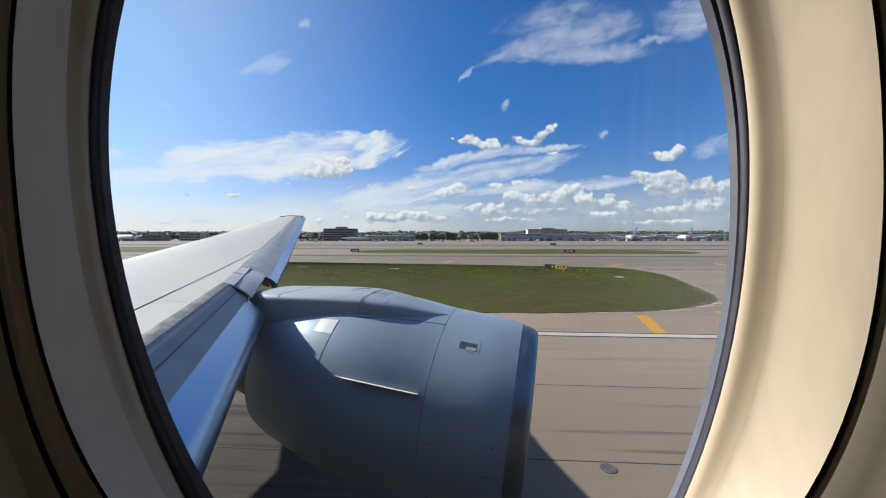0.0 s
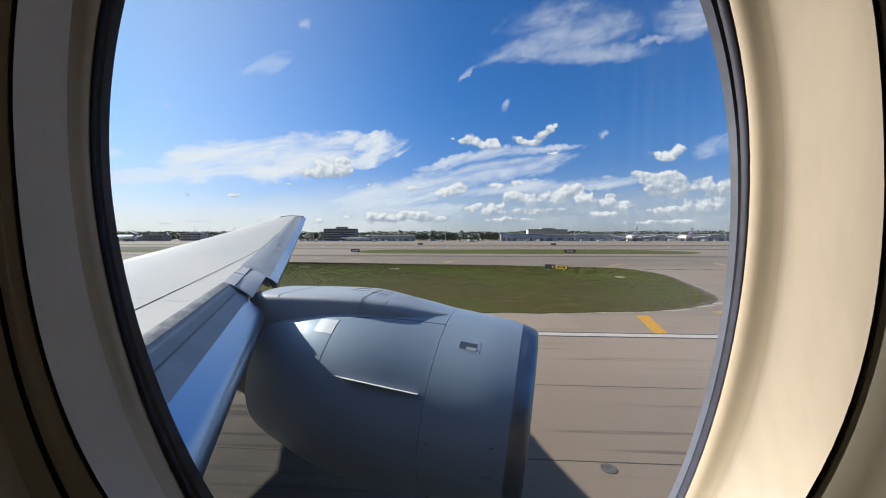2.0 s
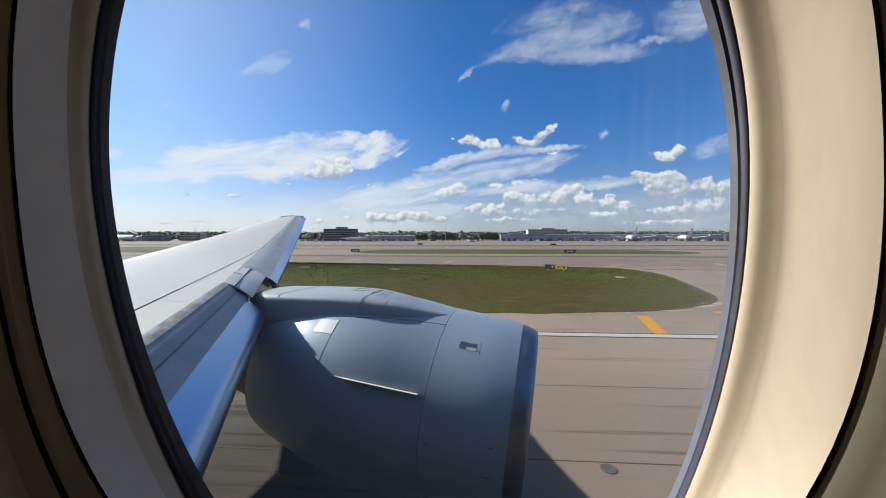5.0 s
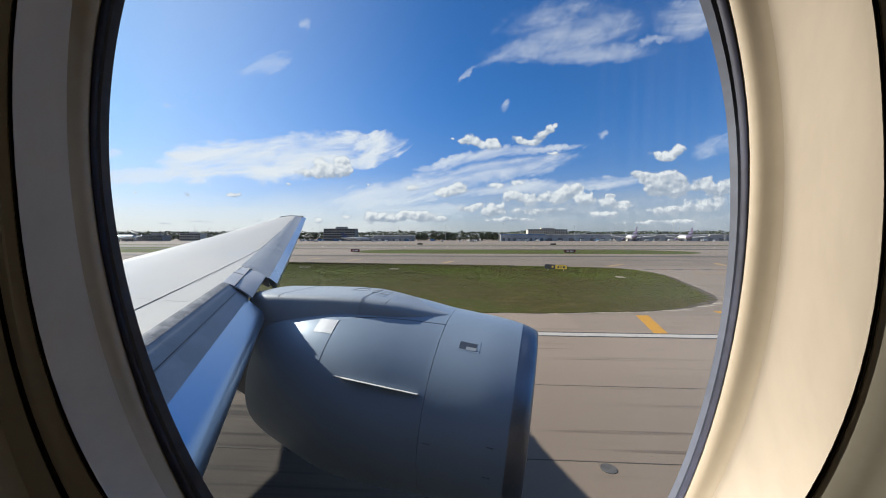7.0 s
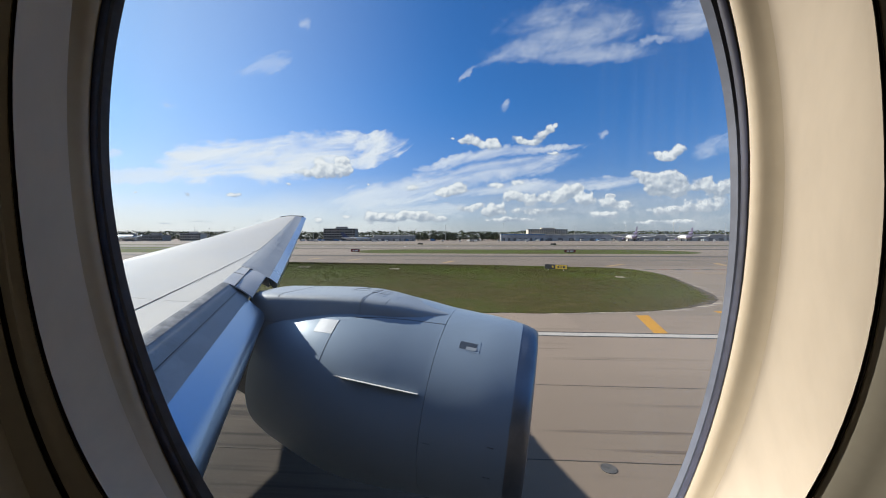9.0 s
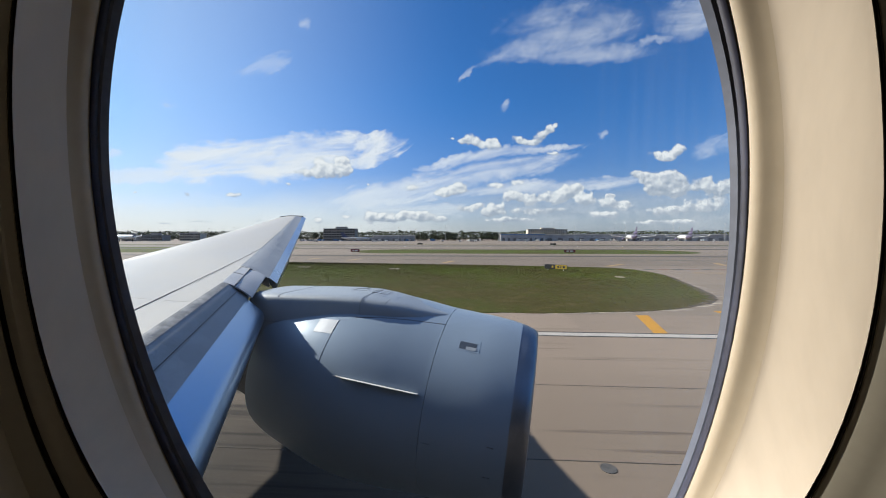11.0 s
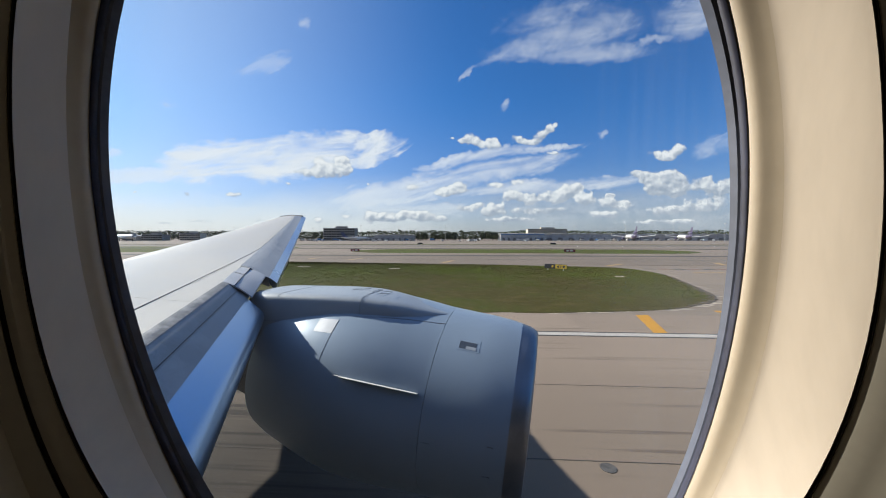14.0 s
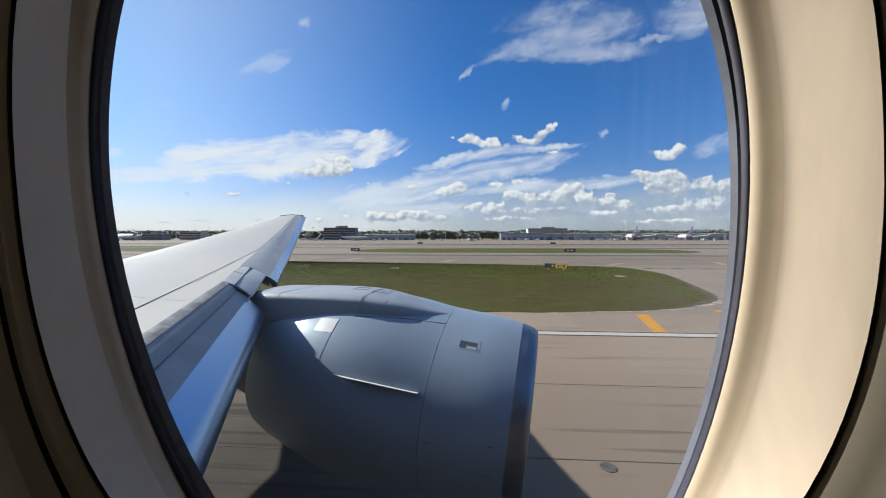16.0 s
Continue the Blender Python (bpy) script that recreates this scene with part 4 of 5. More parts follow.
AXIS = Vector((math.cos(DROOP) * math.cos(TOE), math.sin(TOE), math.sin(DROOP))).normalized()
SIDE = Vector((0, 0, 1)).cross(AXIS).normalized()
UPWARD = AXIS.cross(SIDE)
HUB = Vector((0, 6.185, 2.814))
PROFILE = ((-4.7, 1.34), (-4.4, 1.44), (-3.8, 1.573), (-3.4, 1.65), (-3.0, 1.70), (-2.5, 1.702), (-2.0, 1.665), (-1.5, 1.61), (-1.0, 1.588), (-0.7, 1.578), (-0.38, 1.549))


def hoop(x, r, sides=72, start=0.0, end=2 * math.pi, whole=True):
    k = sides if whole else sides + 1
    return [HUB + AXIS * x + r * (math.cos(t) * SIDE + math.sin(t) * UPWARD) for t in (start + (end - start) * i / sides for i in range(k))]


def radius_at(x):
    return spread(PROFILE, x)


SPLIT = -1.389
engine = part("jet_engine", loft([hoop(x, r) for x, r in PROFILE if x < SPLIT] + [hoop(SPLIT - 0.004, radius_at(SPLIT)), hoop(SPLIT - 0.004, radius_at(SPLIT) - 0.03)], True), PAINT_COWL, airliner, "large grey turbofan nacelle with a painted fan cowl", sharp=50)
rows = [hoop(SPLIT + 0.004, radius_at(SPLIT) - 0.03), hoop(SPLIT + 0.004, radius_at(SPLIT))] + [hoop(x, r) for x, r in PROFILE if x > SPLIT] + [hoop(-0.15, 1.515)]
part("inlet_cowl", loft(rows, True), PAINT_COWL, engine, "grey painted inlet cowl", sharp=50)
LIP = ((-0.15, 1.512), (-0.07, 1.496), (0.02, 1.470), (0.08, 1.440), (0.118, 1.405), (0.125, 1.375), (0.10, 1.335), (0.0, 1.30), (-0.2, 1.275), (-0.5, 1.29))
part("inlet_lip", loft([hoop(x, r) for x, r in LIP], True), LIP_METAL, engine, "bare metal inlet lip", sharp=60)
part("inlet_duct", loft([hoop(x, r) for x, r in ((-0.5, 1.289), (-1.2, 1.36), (-1.6, 1.38), (-1.62, 0.3))], True), DARK_METAL, engine, "dark inlet duct")
part("spinner", loft([hoop(x, r, 32) for x, r in ((-1.6, 0.38), (-1.3, 0.3), (-1.05, 0.16), (-0.95, 0.01))], True), DARK_METAL, engine, "dark spinner cone")
for k in range(22):
    t = 2 * math.pi * k / 22
    rows = []
    for r in (0.36, 0.7, 1.05, 1.36):
        c = HUB + AXIS * -1.45 + r * (math.cos(t) * SIDE + math.sin(t) * UPWARD)
        w = (-math.sin(t) * SIDE + math.cos(t) * UPWARD)
        d = (AXIS * 0.12 + w * 0.10 * (0.5 + r / 1.4))
        rows.append([c - d, c + AXIS * 0.012, c + d, c - AXIS * 0.012])
    part("fan_blade", loft(rows, True, True), DARK_METAL, engine)
part("core_nozzle", loft([hoop(x, r, 48) for x, r in ((-4.7, 1.33), (-4.6, 1.2), (-4.9, 0.98), (-5.6, 0.86), (-6.2, 0.62), (-6.15, 0.5))], True), DARK_METAL, engine, "dark exhaust nozzle")


def on_cowl(x, t, lift=0.0):
    return HUB + AXIS * x + (radius_at(x) + lift) * (math.cos(t) * SIDE + math.sin(t) * UPWARD)


def cowl_strip(x0, t0, x1, t1, width, lift, mat, name, label, steps=10):
    """A narrow strip that follows the cowl from one station and angle to another."""
    mid = [on_cowl(x0 + (x1 - x0) * k / steps, t0 + (t1 - t0) * k / steps, lift) for k in range(steps + 1)]
    core = [on_cowl(x0 + (x1 - x0) * k / steps, t0 + (t1 - t0) * k / steps, -0.01) for k in range(steps + 1)]
    rows = []
    for k, (p, q) in enumerate(zip(mid, core)):
        d = (mid[min(k + 1, steps)] - mid[max(k - 1, 0)]).normalized()
        s = d.cross(p - q).normalized() * width / 2
        rows.append([q - s, p - s, p + s, q + s])
    return part(name, loft(rows, True, True), mat, engine, label, smooth=False)


# side nearest the cabin is at angle pi
cowl_strip(-3.15, 2.21, -3.18, 2.66, 0.004, 0.003, SEAM, "cowl_seam", "thin dark panel seam")
cowl_strip(-2.9, 2.15, SPLIT, 1.96, 0.007, 0.003, SEAM, "cowl_seam", "thin dark panel seam")


def cowl_patch(x0, x1, t0, t1, lift, mat, name, label):
    rows = []
    for k in range(5):
        t = t0 + (t1 - t0) * k / 4
        rows.append([on_cowl(x0, t, -0.01), on_cowl(x0, t, lift), on_cowl((x0 + x1) / 2, t, lift), on_cowl(x1, t, lift), on_cowl(x1, t, -0.01)])
    return part(name, loft(rows, True, True), mat, engine, label, smooth=False)


# the scoop mouth is flat; the shade of its recess is painted on
SCOOP = material("scoop_shade", (0.07, 0.08658, 0.1131), 0.5, 0.3, 0.1, 4.0, 30.0)
cowl_patch(-3.54, -3.165, 2.215, 2.375, 0.004, PALE_PANEL, "cowl_panel", "pale access panel")
cowl_patch(-1.10, -0.74, 2.105, 2.25, 0.002, PAINT_COWL, "inlet_scoop_surround", "raised plate round a flush scoop")
cowl_patch(-1.06, -0.79, 2.145, 2.232, 0.004, SCOOP, "inlet_scoop", "dark flat patch standing in for the shaded scoop mouth")
cowl_patch(-0.95, -0.79, 2.196, 2.232, 0.007, PAINT_STRUT, "inlet_ramp", "pale ramp of the flush scoop")
for x, t in ((-2.38, 2.515), (-2.34, 2.515), (-2.30, 2.513), (-2.26, 2.512), (-2.33, 2.48), (-2.29, 2.48), (-2.31, 2.55)):
    cowl_patch(x - 0.007, x + 0.007, t - 0.002, t + 0.002, 0.002, STENCIL, "stencil_mark", "tiny dark stencil mark")
for x, t in ((-1.30, 3.13), (-1.24, 3.13), (-0.40, 3.035), (-0.35, 3.035), (-0.42, 3.32), (-0.36, 3.32)):
    cowl_patch(x - 0.022, x + 0.022, t - 0.003, t + 0.003, 0.003, STENCIL, "stencil_mark", "tiny dark stencil mark")
rows = []
for k in range(15):
    f = k / 14
    x, t = -2.86 + 1.37 * f, 2.74 - 0.008 * f
    out = 0.005 + 0.10 * min(1.0, max(0.0, f - 0.07) * 6.0)
    low, hi = on_cowl(x, t, -0.01), on_cowl(x, t + 0.004, out)
    w = UPWARD * 0.007
    rows.append([low - w, hi - w * 0.7, hi + w * 0.7, low + w])
part("strake", loft(rows, True, True), PATCH, engine, "thin pale vortex strake on the cowl")

# strut between engine and wing
STRUT = ((-5.08, 4.79, 0.52, 1.1), (-5.0, 4.845, 0.58, 1.1), (-4.8, 4.865, 0.62, 1.1), (-4.0, 4.88, 0.64, 1.0), (-3.3, 4.885, 0.65, 1.0),
         (-2.8, 4.865, 0.645, 0.9), (-2.4, 4.81, 0.61, 0.8), (-2.12, 4.76, 0.56, 0.65), (-1.8, 4.675, 0.46, 0.5), (-1.5, 4.595, 0.33, 0.4),
         (-1.25, 4.535, 0.19, 0.3), (-1.08, 4.485, 0.06, 0.2))


def strut_ring(x, many=24, grow=0.0):
    """The strut's cross-section at station x, from its far side over the top to the near side."""
    top, half, side = (spread([(row[0], row[k]) for row in STRUT], x) for k in (1, 2, 3))
    mid = 6.07 - 0.02 * max(0.0, (x + 2.8) / 1.5)
    soft = min(1.0, max(0.0, (x + 2.7) / 1.2))
    ce, se = 0.36 + 0.12 * soft, 0.26 + 0.10 * soft
    ring = [Vector((x, mid + half + grow, top - side))]
    for k in range(many + 1):
        t = math.pi * k / many
        c, s2 = math.cos(t), math.sin(t)
        ring.append(Vector((x, mid + (half + grow) * math.copysign(abs(c) ** ce, c), top + grow - 0.42 + 0.42 * abs(s2) ** se)))
    return ring + [Vector((x, mid - half - grow, top - side))]


stations = [row[0] for row in STRUT] + [-4.4, -3.65, -3.05, -2.6, -2.26, -1.96, -1.65, -1.37]
strut = part("engine_strut", loft([strut_ring(x) for x in sorted(stations)], True, True), PAINT_STRUT, airliner, "smooth grey engine strut fairing", sharp=60)


def strut_seam(pairs, width=0.006, mat=STENCIL, name="strut_seam"):
    """A seam through (station, place round the ring) pairs."""
    pts = []
    for x, r in pairs:
        ring = strut_ring(x, 24, 0.002)
        k = min(int(r), len(ring) - 2)
        pts.append(ring[k].lerp(ring[k + 1], r - k))
    bm = bmesh.new()
    hub = Vector((0, 6.07, 4.4))
    for a, b in zip(pts, pts[1:]):
        if (b - a).length > 1e-5:
            out = Vector((0, a.y - hub.y, a.z - hub.z)).normalized() * 0.002
            ribbon(a, b, width, out, bm)
    part(name, bm, mat, strut, smooth=False)


strut_seam([(-4.25 + 0.12 * math.cos(0.25 * k), 8 + k) for k in range(14)])
strut_seam([(-2.72, 8 + k) for k in range(19)])
strut_seam([(-4.9 + 0.22 * k, 25.15) for k in range(10)], 0.005)
strut_seam([(-3.42, 25.15), (-3.42, 25.9)], 0.006)
rivet = finish(box(-0.005, -0.005, -0.004, 0.005, 0.005, 0.004), "rivet", STENCIL, False)
for x in (-2.30, -2.68):
    for k in range(12):
        ring = strut_ring(x, 24, 0.001)
        q = ring[14 + k].lerp(ring[15 + k], 0.5) if k < 10 else ring[25].lerp(ring[26], 0.25 * (k - 9))
        o = new("rivet", rivet)
        o.parent = strut
        o.matrix_basis = Matrix.Translation(q)
for x, y, w, d in ((-2.95, 6.0, 0.26, 0.2), (-2.64, 6.0, 0.1, 0.28), (-2.46, 6.0, 0.16, 0.24)):
    z = spread(((-3.3, 4.922), (-2.8, 4.907), (-2.4, 4.852), (-2.12, 4.797)), x) + 0.004
    bm = bmesh.new()
    for a, b in (((x - w / 2, y - d / 2), (x + w / 2, y - d / 2)), ((x + w / 2, y - d / 2), (x + w / 2, y + d / 2)), ((x + w / 2, y + d / 2), (x - w / 2, y + d / 2)), ((x - w / 2, y + d / 2), (x - w / 2, y - d / 2))):
        ribbon((a[0], a[1], z), (b[0], b[1], z), 0.004, (0, 0, 0.003), bm)
    part("stencil_box", bm, STENCIL, strut, "dark stencilled outline on the strut", smooth=False)

# ---- across the field: buildings, trees, masts, parked aircraft ----
FAR = pose(0, 0, 0, 0, 0, HEADING)
REACH = 0.68
CONCRETE_WALL = material("pale_concrete_wall", (0.281, 0.2626, 0.2326), 0.8, 0.0, 0.12, 0.1, 2.0)
BEIGE_WALL = material("beige_render_wall", (0.56, 0.4906, 0.3891), 0.85, 0.0, 0.1, 0.1, 2.0)
METAL_WALL = material("grey_metal_cladding", (0.374, 0.3752, 0.3674), 0.5, 0.0, 0.12, 0.1, 2.0)
WHITE_WALL = material("white_metal_cladding", (0.312, 0.3078, 0.2968), 0.5, 0.0, 0.1, 0.1, 2.0)
BLUE_WALL = material("blue_cladding", (0.06, 0.1635, 0.3439), 0.5, 0.0, 0.12, 0.1, 2.0)
ROOFING = material("grey_roofing", (0.28, 0.2694, 0.2534), 0.8, 0.0, 0.15, 0.1, 2.0)
DARK_GLASS = material("dark_window_glass", (0.03, 0.03367, 0.04072), 0.15, 0.0, 0.2, 0.3, 2.0)
DOOR_DARK = material("dark_dock_door", (0.17, 0.1635, 0.1584), 0.7, 0.0, 0.2, 0.3, 2.0)
LEAF = material("dark_foliage", (0.062, 0.07888, 0.03258), 0.9, 0.0, 0.4, 0.15, 1.2)
BARK = material("bark", (0.13, 0.1058, 0.07693), 0.95, 0.0, 0.25, 1.0, 8.0)
STEEL = material("galvanised_steel", (0.48, 0.4618, 0.4254), 0.55, 0.2, 0.12, 1.0, 8.0)
JET_WHITE = material("jet_white_paint", (0.64, 0.608, 0.5575), 0.35, 0.0, 0.06, 0.3, 3.0)
JET_PURPLE = material("jet_purple_paint", (0.085, 0.06542, 0.1131), 0.4, 0.0, 0.1, 0.3, 3.0)
JET_BLUE = material("jet_blue_paint", (0.04, 0.05772, 0.1267), 0.4, 0.0, 0.1, 0.3, 3.0)
SIGN_YELLOW = material("sign_yellow", (0.484, 0.3155, 0.02806), 0.5, 0.0, 0.06, 2.0, 12.0)
SIGN_BLACK = material("sign_black", (0.025, 0.02405, 0.02444), 0.5, 0.0, 0.1, 2.0, 12.0)
SIGN_RED = material("sign_red", (0.2, 0.02886, 0.02534), 0.5, 0.0, 0.1, 2.0, 12.0)
TYRE = material("tyre_rubber", (0.02, 0.01924, 0.01901), 0.9, 0.0, 0.2, 4.0, 30.0)
VAN_PAINT = material("van_paint", (0.6, 0.5772, 0.543), 0.4, 0.0, 0.06, 1.0, 8.0)


def far_at(x, d, turn=0.0):
    return FAR @ pose(x * REACH, d * REACH, 0, 0, 0, turn)


def tall(height):
    """Heights are kept in step with the reach, measured from the eye."""
    return EYE[2] + (height - EYE[2]) * REACH if height > 9 else height * 0.85


def office(x, d, width, height, depth, floors, bays, wall, label, turn=0.0, fill=0.86):
    width, depth, height = width * REACH, depth * REACH, tall(height)
    ob = thing("office_building", label, "building", far_at(x, d, turn))
    body = part("wall", box(-width / 2, 0.6, -0.05, width / 2, depth, height - 1.0), wall, ob, smooth=False)
    part("roof", box(-width / 2 - 0.5, -0.4, height - 1.0, width / 2 + 0.5, depth + 0.5, height), ROOFING, ob, smooth=False)
    part("penthouse", box(-width * 0.15, depth * 0.3, height, width * 0.2, depth * 0.7, height + 3.0), wall, ob, smooth=False)
    step = (height - 1.0) / floors
    for k in range(floors):
        part("floor_slab", box(-width / 2 - 0.4, -0.3, k * step, width / 2 + 0.4, 0.7, k * step + step * 0.42), wall, ob, smooth=False)
    pane = finish(box(-0.5, -0.06, 0.0, 0.5, 0.06, 1.0), "window", DARK_GLASS, False)
    for k in range(floors):
        for b in range(bays):
            w = width / bays
            o = new("window", pane)
            o.parent = ob
            o.matrix_basis = Matrix.LocRotScale((-width / 2 + (b + 0.5) * w, 0.55, k * step + step * 0.42), None, (w * fill, 1.0, step * 0.58))
    return ob


def warehouse(x, d, width, height, depth, wall, label, doors=6, stripe=None, turn=0.0, pitch=0.6):
    width, depth, height = width * REACH, depth * REACH, tall(height)
    ob = thing("warehouse", label, "building", far_at(x, d, turn))
    part("wall", box(-width / 2, 0, -0.05, width / 2, depth, height), wall, ob, smooth=False)
    bm = bmesh.new()
    loft([[Vector((sx, -0.8, height)), Vector((sx, depth / 2, height + pitch)), Vector((sx, depth + 0.8, height)), Vector((sx, depth / 2, height - 0.2))] for sx in (-width / 2 - 0.8, width / 2 + 0.8)], True, True, bm)
    part("roof", bm, ROOFING, ob, smooth=False)
    part("fascia", box(-width / 2 - 0.3, -0.35, height - 1.6, width / 2 + 0.3, -0.01, height - 0.1), stripe or WHITE_WALL, ob, smooth=False)
    for k in range(doors):
        c = -width / 2 + (k + 0.5) * width / doors
        part("dock_door", box(c - width / doors * 0.24, -0.14, 0.0, c + width / doors * 0.2, -0.01, height * 0.42), DOOR_DARK, ob, smooth=False)
    return ob


office(-240, 800, 72, 26, 30, 5, 12, CONCRETE_WALL, "five-storey concrete office block with dark window bands across the field")
office(-640, 760, 46, 11, 24, 3, 9, CONCRETE_WALL, "pale concrete office block far behind the wing")
office(-596, 815, 48, 15, 24, 4, 9, BEIGE_WALL, "beige stepped terminal block far behind the wing")
office(-700, 770, 30, 10, 20, 3, 6, CONCRETE_WALL, "low concrete block far across the field")
office(290, 960, 108, 28, 26, 6, 18, BEIGE_WALL, "long beige apartment block behind the cargo sheds", 0.0, 0.42)
warehouse(-168, 805, 60, 6.5, 24, METAL_WALL, "low grey shed beside the office block", 5)
warehouse(-112, 790, 92, 10, 30, WHITE_WALL, "pale flat-roofed shed before the trees", 7)
warehouse(182, 790, 100, 13, 40, METAL_WALL, "grey cargo shed with a blue band over its doors", 8, BLUE_WALL)
warehouse(345, 800, 220, 12.5, 45, METAL_WALL, "long grey cargo shed with dark dock doors", 9)
warehouse(560, 805, 200, 12, 45, WHITE_WALL, "long pale cargo shed behind the parked jets", 8)
warehouse(720, 810, 110, 11, 40, WHITE_WALL, "pale cargo shed at the end of the apron", 9)
warehouse(-430, 820, 130, 8, 30, METAL_WALL, "low grey shed far behind the wing tip", 9)


def far_jet(x, d, turn, tail, label, size=1.2, third=False):
    ob = thing("parked_jet", label, "aircraft", far_at(x, d, turn))
    shape = ((0, 0.1, 4.4), (1.0, 1.0, 4.5), (4, 2.1, 4.8), (8, 2.6, 5.0), (30, 2.6, 5.0), (35, 2.55, 5.05), (42, 1.9, 5.4), (48, 0.7, 6.0), (50, 0.15, 6.2))

    def hoop(px, r, z):
        return [Vector((px - 25, r * math.cos(t), z + r * math.sin(t))) for t in (2 * math.pi * k / 16 for k in range(16))]

    def blade(rows, s, thick):
        return loft([[Vector((cx - 25, s * y, z)), Vector((cx - 25 + c / 2, s * y, z + thick)), Vector((cx - 25 + c, s * y, z)), Vector((cx - 25 + c / 2, s * y, z - thick))] for y, cx, c, z in rows], True, True)

    part("fuselage", loft([hoop(*row) for row in shape[:6]], True, True), JET_WHITE, ob)
    part("tail_cone", loft([hoop(*row) for row in shape[5:]], True, True), tail if third else JET_WHITE, ob, "coloured rear fuselage" if third else "")
    part("cockpit_glass", loft([hoop(2.2, 1.42, 4.95), hoop(3.3, 1.78, 5.1)], True, True), DARK_GLASS, ob)
    rows = [[Vector((cx - 25, -0.25, z)), Vector((cx - 25 + c * 0.5, -0.4, z)), Vector((cx - 25 + c, 0, z)), Vector((cx - 25 + c * 0.5, 0.4, z))] for cx, c, z in ((38, 9.5, 6.8), (46.5, 4.6, 16.6))]
    part("tail_fin", loft(rows, True, True), tail, ob, "coloured tail fin")
    if third:
        part("tail_engine", loft([[p + Vector((0, 0, 4.0)) for p in hoop(px, r, 5.6)] for px, r in ((38.5, 1.3), (40, 1.5), (46, 1.4), (49, 0.8))], True, True), tail, ob, "engine at the root of the fin")
    for s in (-1, 1):
        part("wing", blade(((1.5, 17, 9.5, 4.0), (9, 23, 6, 4.9), (23, 31, 2, 6.6)), s, 0.45), JET_WHITE, ob)
        part("winglet", blade(((22.9, 31, 2.2, 6.6), (23.6, 32, 1.2, 8.6)), s, 0.16), JET_WHITE, ob)
        part("tailplane", blade(((0.8, 43, 4.5, 6.2), (8.5, 47.5, 2, 7.0)), s, 0.2), JET_WHITE, ob)
        part("engine", loft([[p + Vector((0, s * 8, 0)) for p in hoop(px, r, 2.7)] for px, r in ((16, 1.15), (17, 1.35), (20, 1.3), (22.5, 0.8))], True, True), tail if third else JET_WHITE, ob)
        part("main_gear", tube([(-2, s * 3.2, 0), (-2, s * 3.2, 3.2)], 0.45, 8), TYRE, ob)
    part("nose_gear", tube([(-19, 0, 0), (-19, 0, 3.0)], 0.3, 8), TYRE, ob)
    ob.scale = (size, size, size)
    return ob


far_jet(400, 735, -106, JET_PURPLE, "white freighter jet with a purple tail parked by the sheds", 1.22, True)
far_jet(520, 745, -107, JET_PURPLE, "white freighter jet with a purple tail beside the long sheds", 1.15, True)
far_jet(-186, 735, 187, JET_BLUE, "white airliner parked before the low grey sheds", 0.8)
far_jet(-640, 690, 160, JET_BLUE, "white airliner parked before the far terminal")


def mast(x, d, height, group="apron light masts"):
    height = tall(height)
    ob = thing("light_mast", "slender steel apron light mast", "mast", far_at(x, d), group)
    part("pole", tube([(0, 0, -0.05), (0, 0, height)], 0.22, 8, taper=0.5), STEEL, ob)
    part("lamp_head", box(-1.1, -0.5, height, 1.1, 0.5, height + 0.6), STEEL, ob, smooth=False)
    return ob


for x, d, hgt in ((-185, 780, 31), (-98, 760, 27), (-60, 760, 22), (5, 770, 31), (128, 740, 35), (230, 780, 24), (288, 760, 30), (395, 750, 30), (478, 720, 36), (525, 770, 27), (610, 750, 34),
                  (-300, 800, 26), (-470, 780, 27), (-500, 740, 24), (-560, 780, 28), (-430, 790, 30), (-680, 770, 26), (680, 760, 30)):
    mast(x, d, hgt)

# trees: trunk, limbs and a crown of many small leaf clumps
rnd = random.Random(5)


def tree_kind(height, spread_x, clumps, seed):
    r = random.Random(seed)
    ob = thing("tree", "dark green broadleaf tree at the field's edge", "tree", None, "trees at the field's edge")
    bm = tube([(0, 0, -0.1), (0.1, 0, height * 0.3), (0.3, 0.1, height * 0.6)], height * 0.035, 6, taper=0.5)
    for k in range(4):
        a = 2 * math.pi * k / 4 + r.random()
        tube([(0.1, 0, height * 0.35), (spread_x * 0.45 * math.cos(a), spread_x * 0.45 * math.sin(a), height * (0.55 + 0.2 * r.random()))], height * 0.015, 5, bm, 0.4)
    part("trunk", bm, BARK, ob)
    bm = bmesh.new()
    for k in range(clumps):
        a, q, v = 2 * math.pi * r.random(), r.random() ** 0.5, r.random()
        rad = spread_x * 0.55 * math.sin(math.pi * (0.12 + 0.8 * v)) * (0.75 + 0.5 * noise.noise(Vector((a * 1.3, v * 3, seed))))
        c = Vector((rad * q * math.cos(a), rad * q * math.sin(a), height * (0.28 + 0.72 * v)))
        s = height * 0.062 * (0.5 + r.random())
        t = [c + Vector((r.uniform(-s, s), r.uniform(-s, s), r.uniform(-s, s) * 0.7)) for _ in range(4)]
        vs = [bm.verts.new(p) for p in t]
        for f in ((0, 1, 2), (0, 3, 1), (1, 3, 2), (0, 2, 3)):
            bm.faces.new([vs[i] for i in f])
    part("crown", bm, LEAF, ob, smooth=False)
    return ob


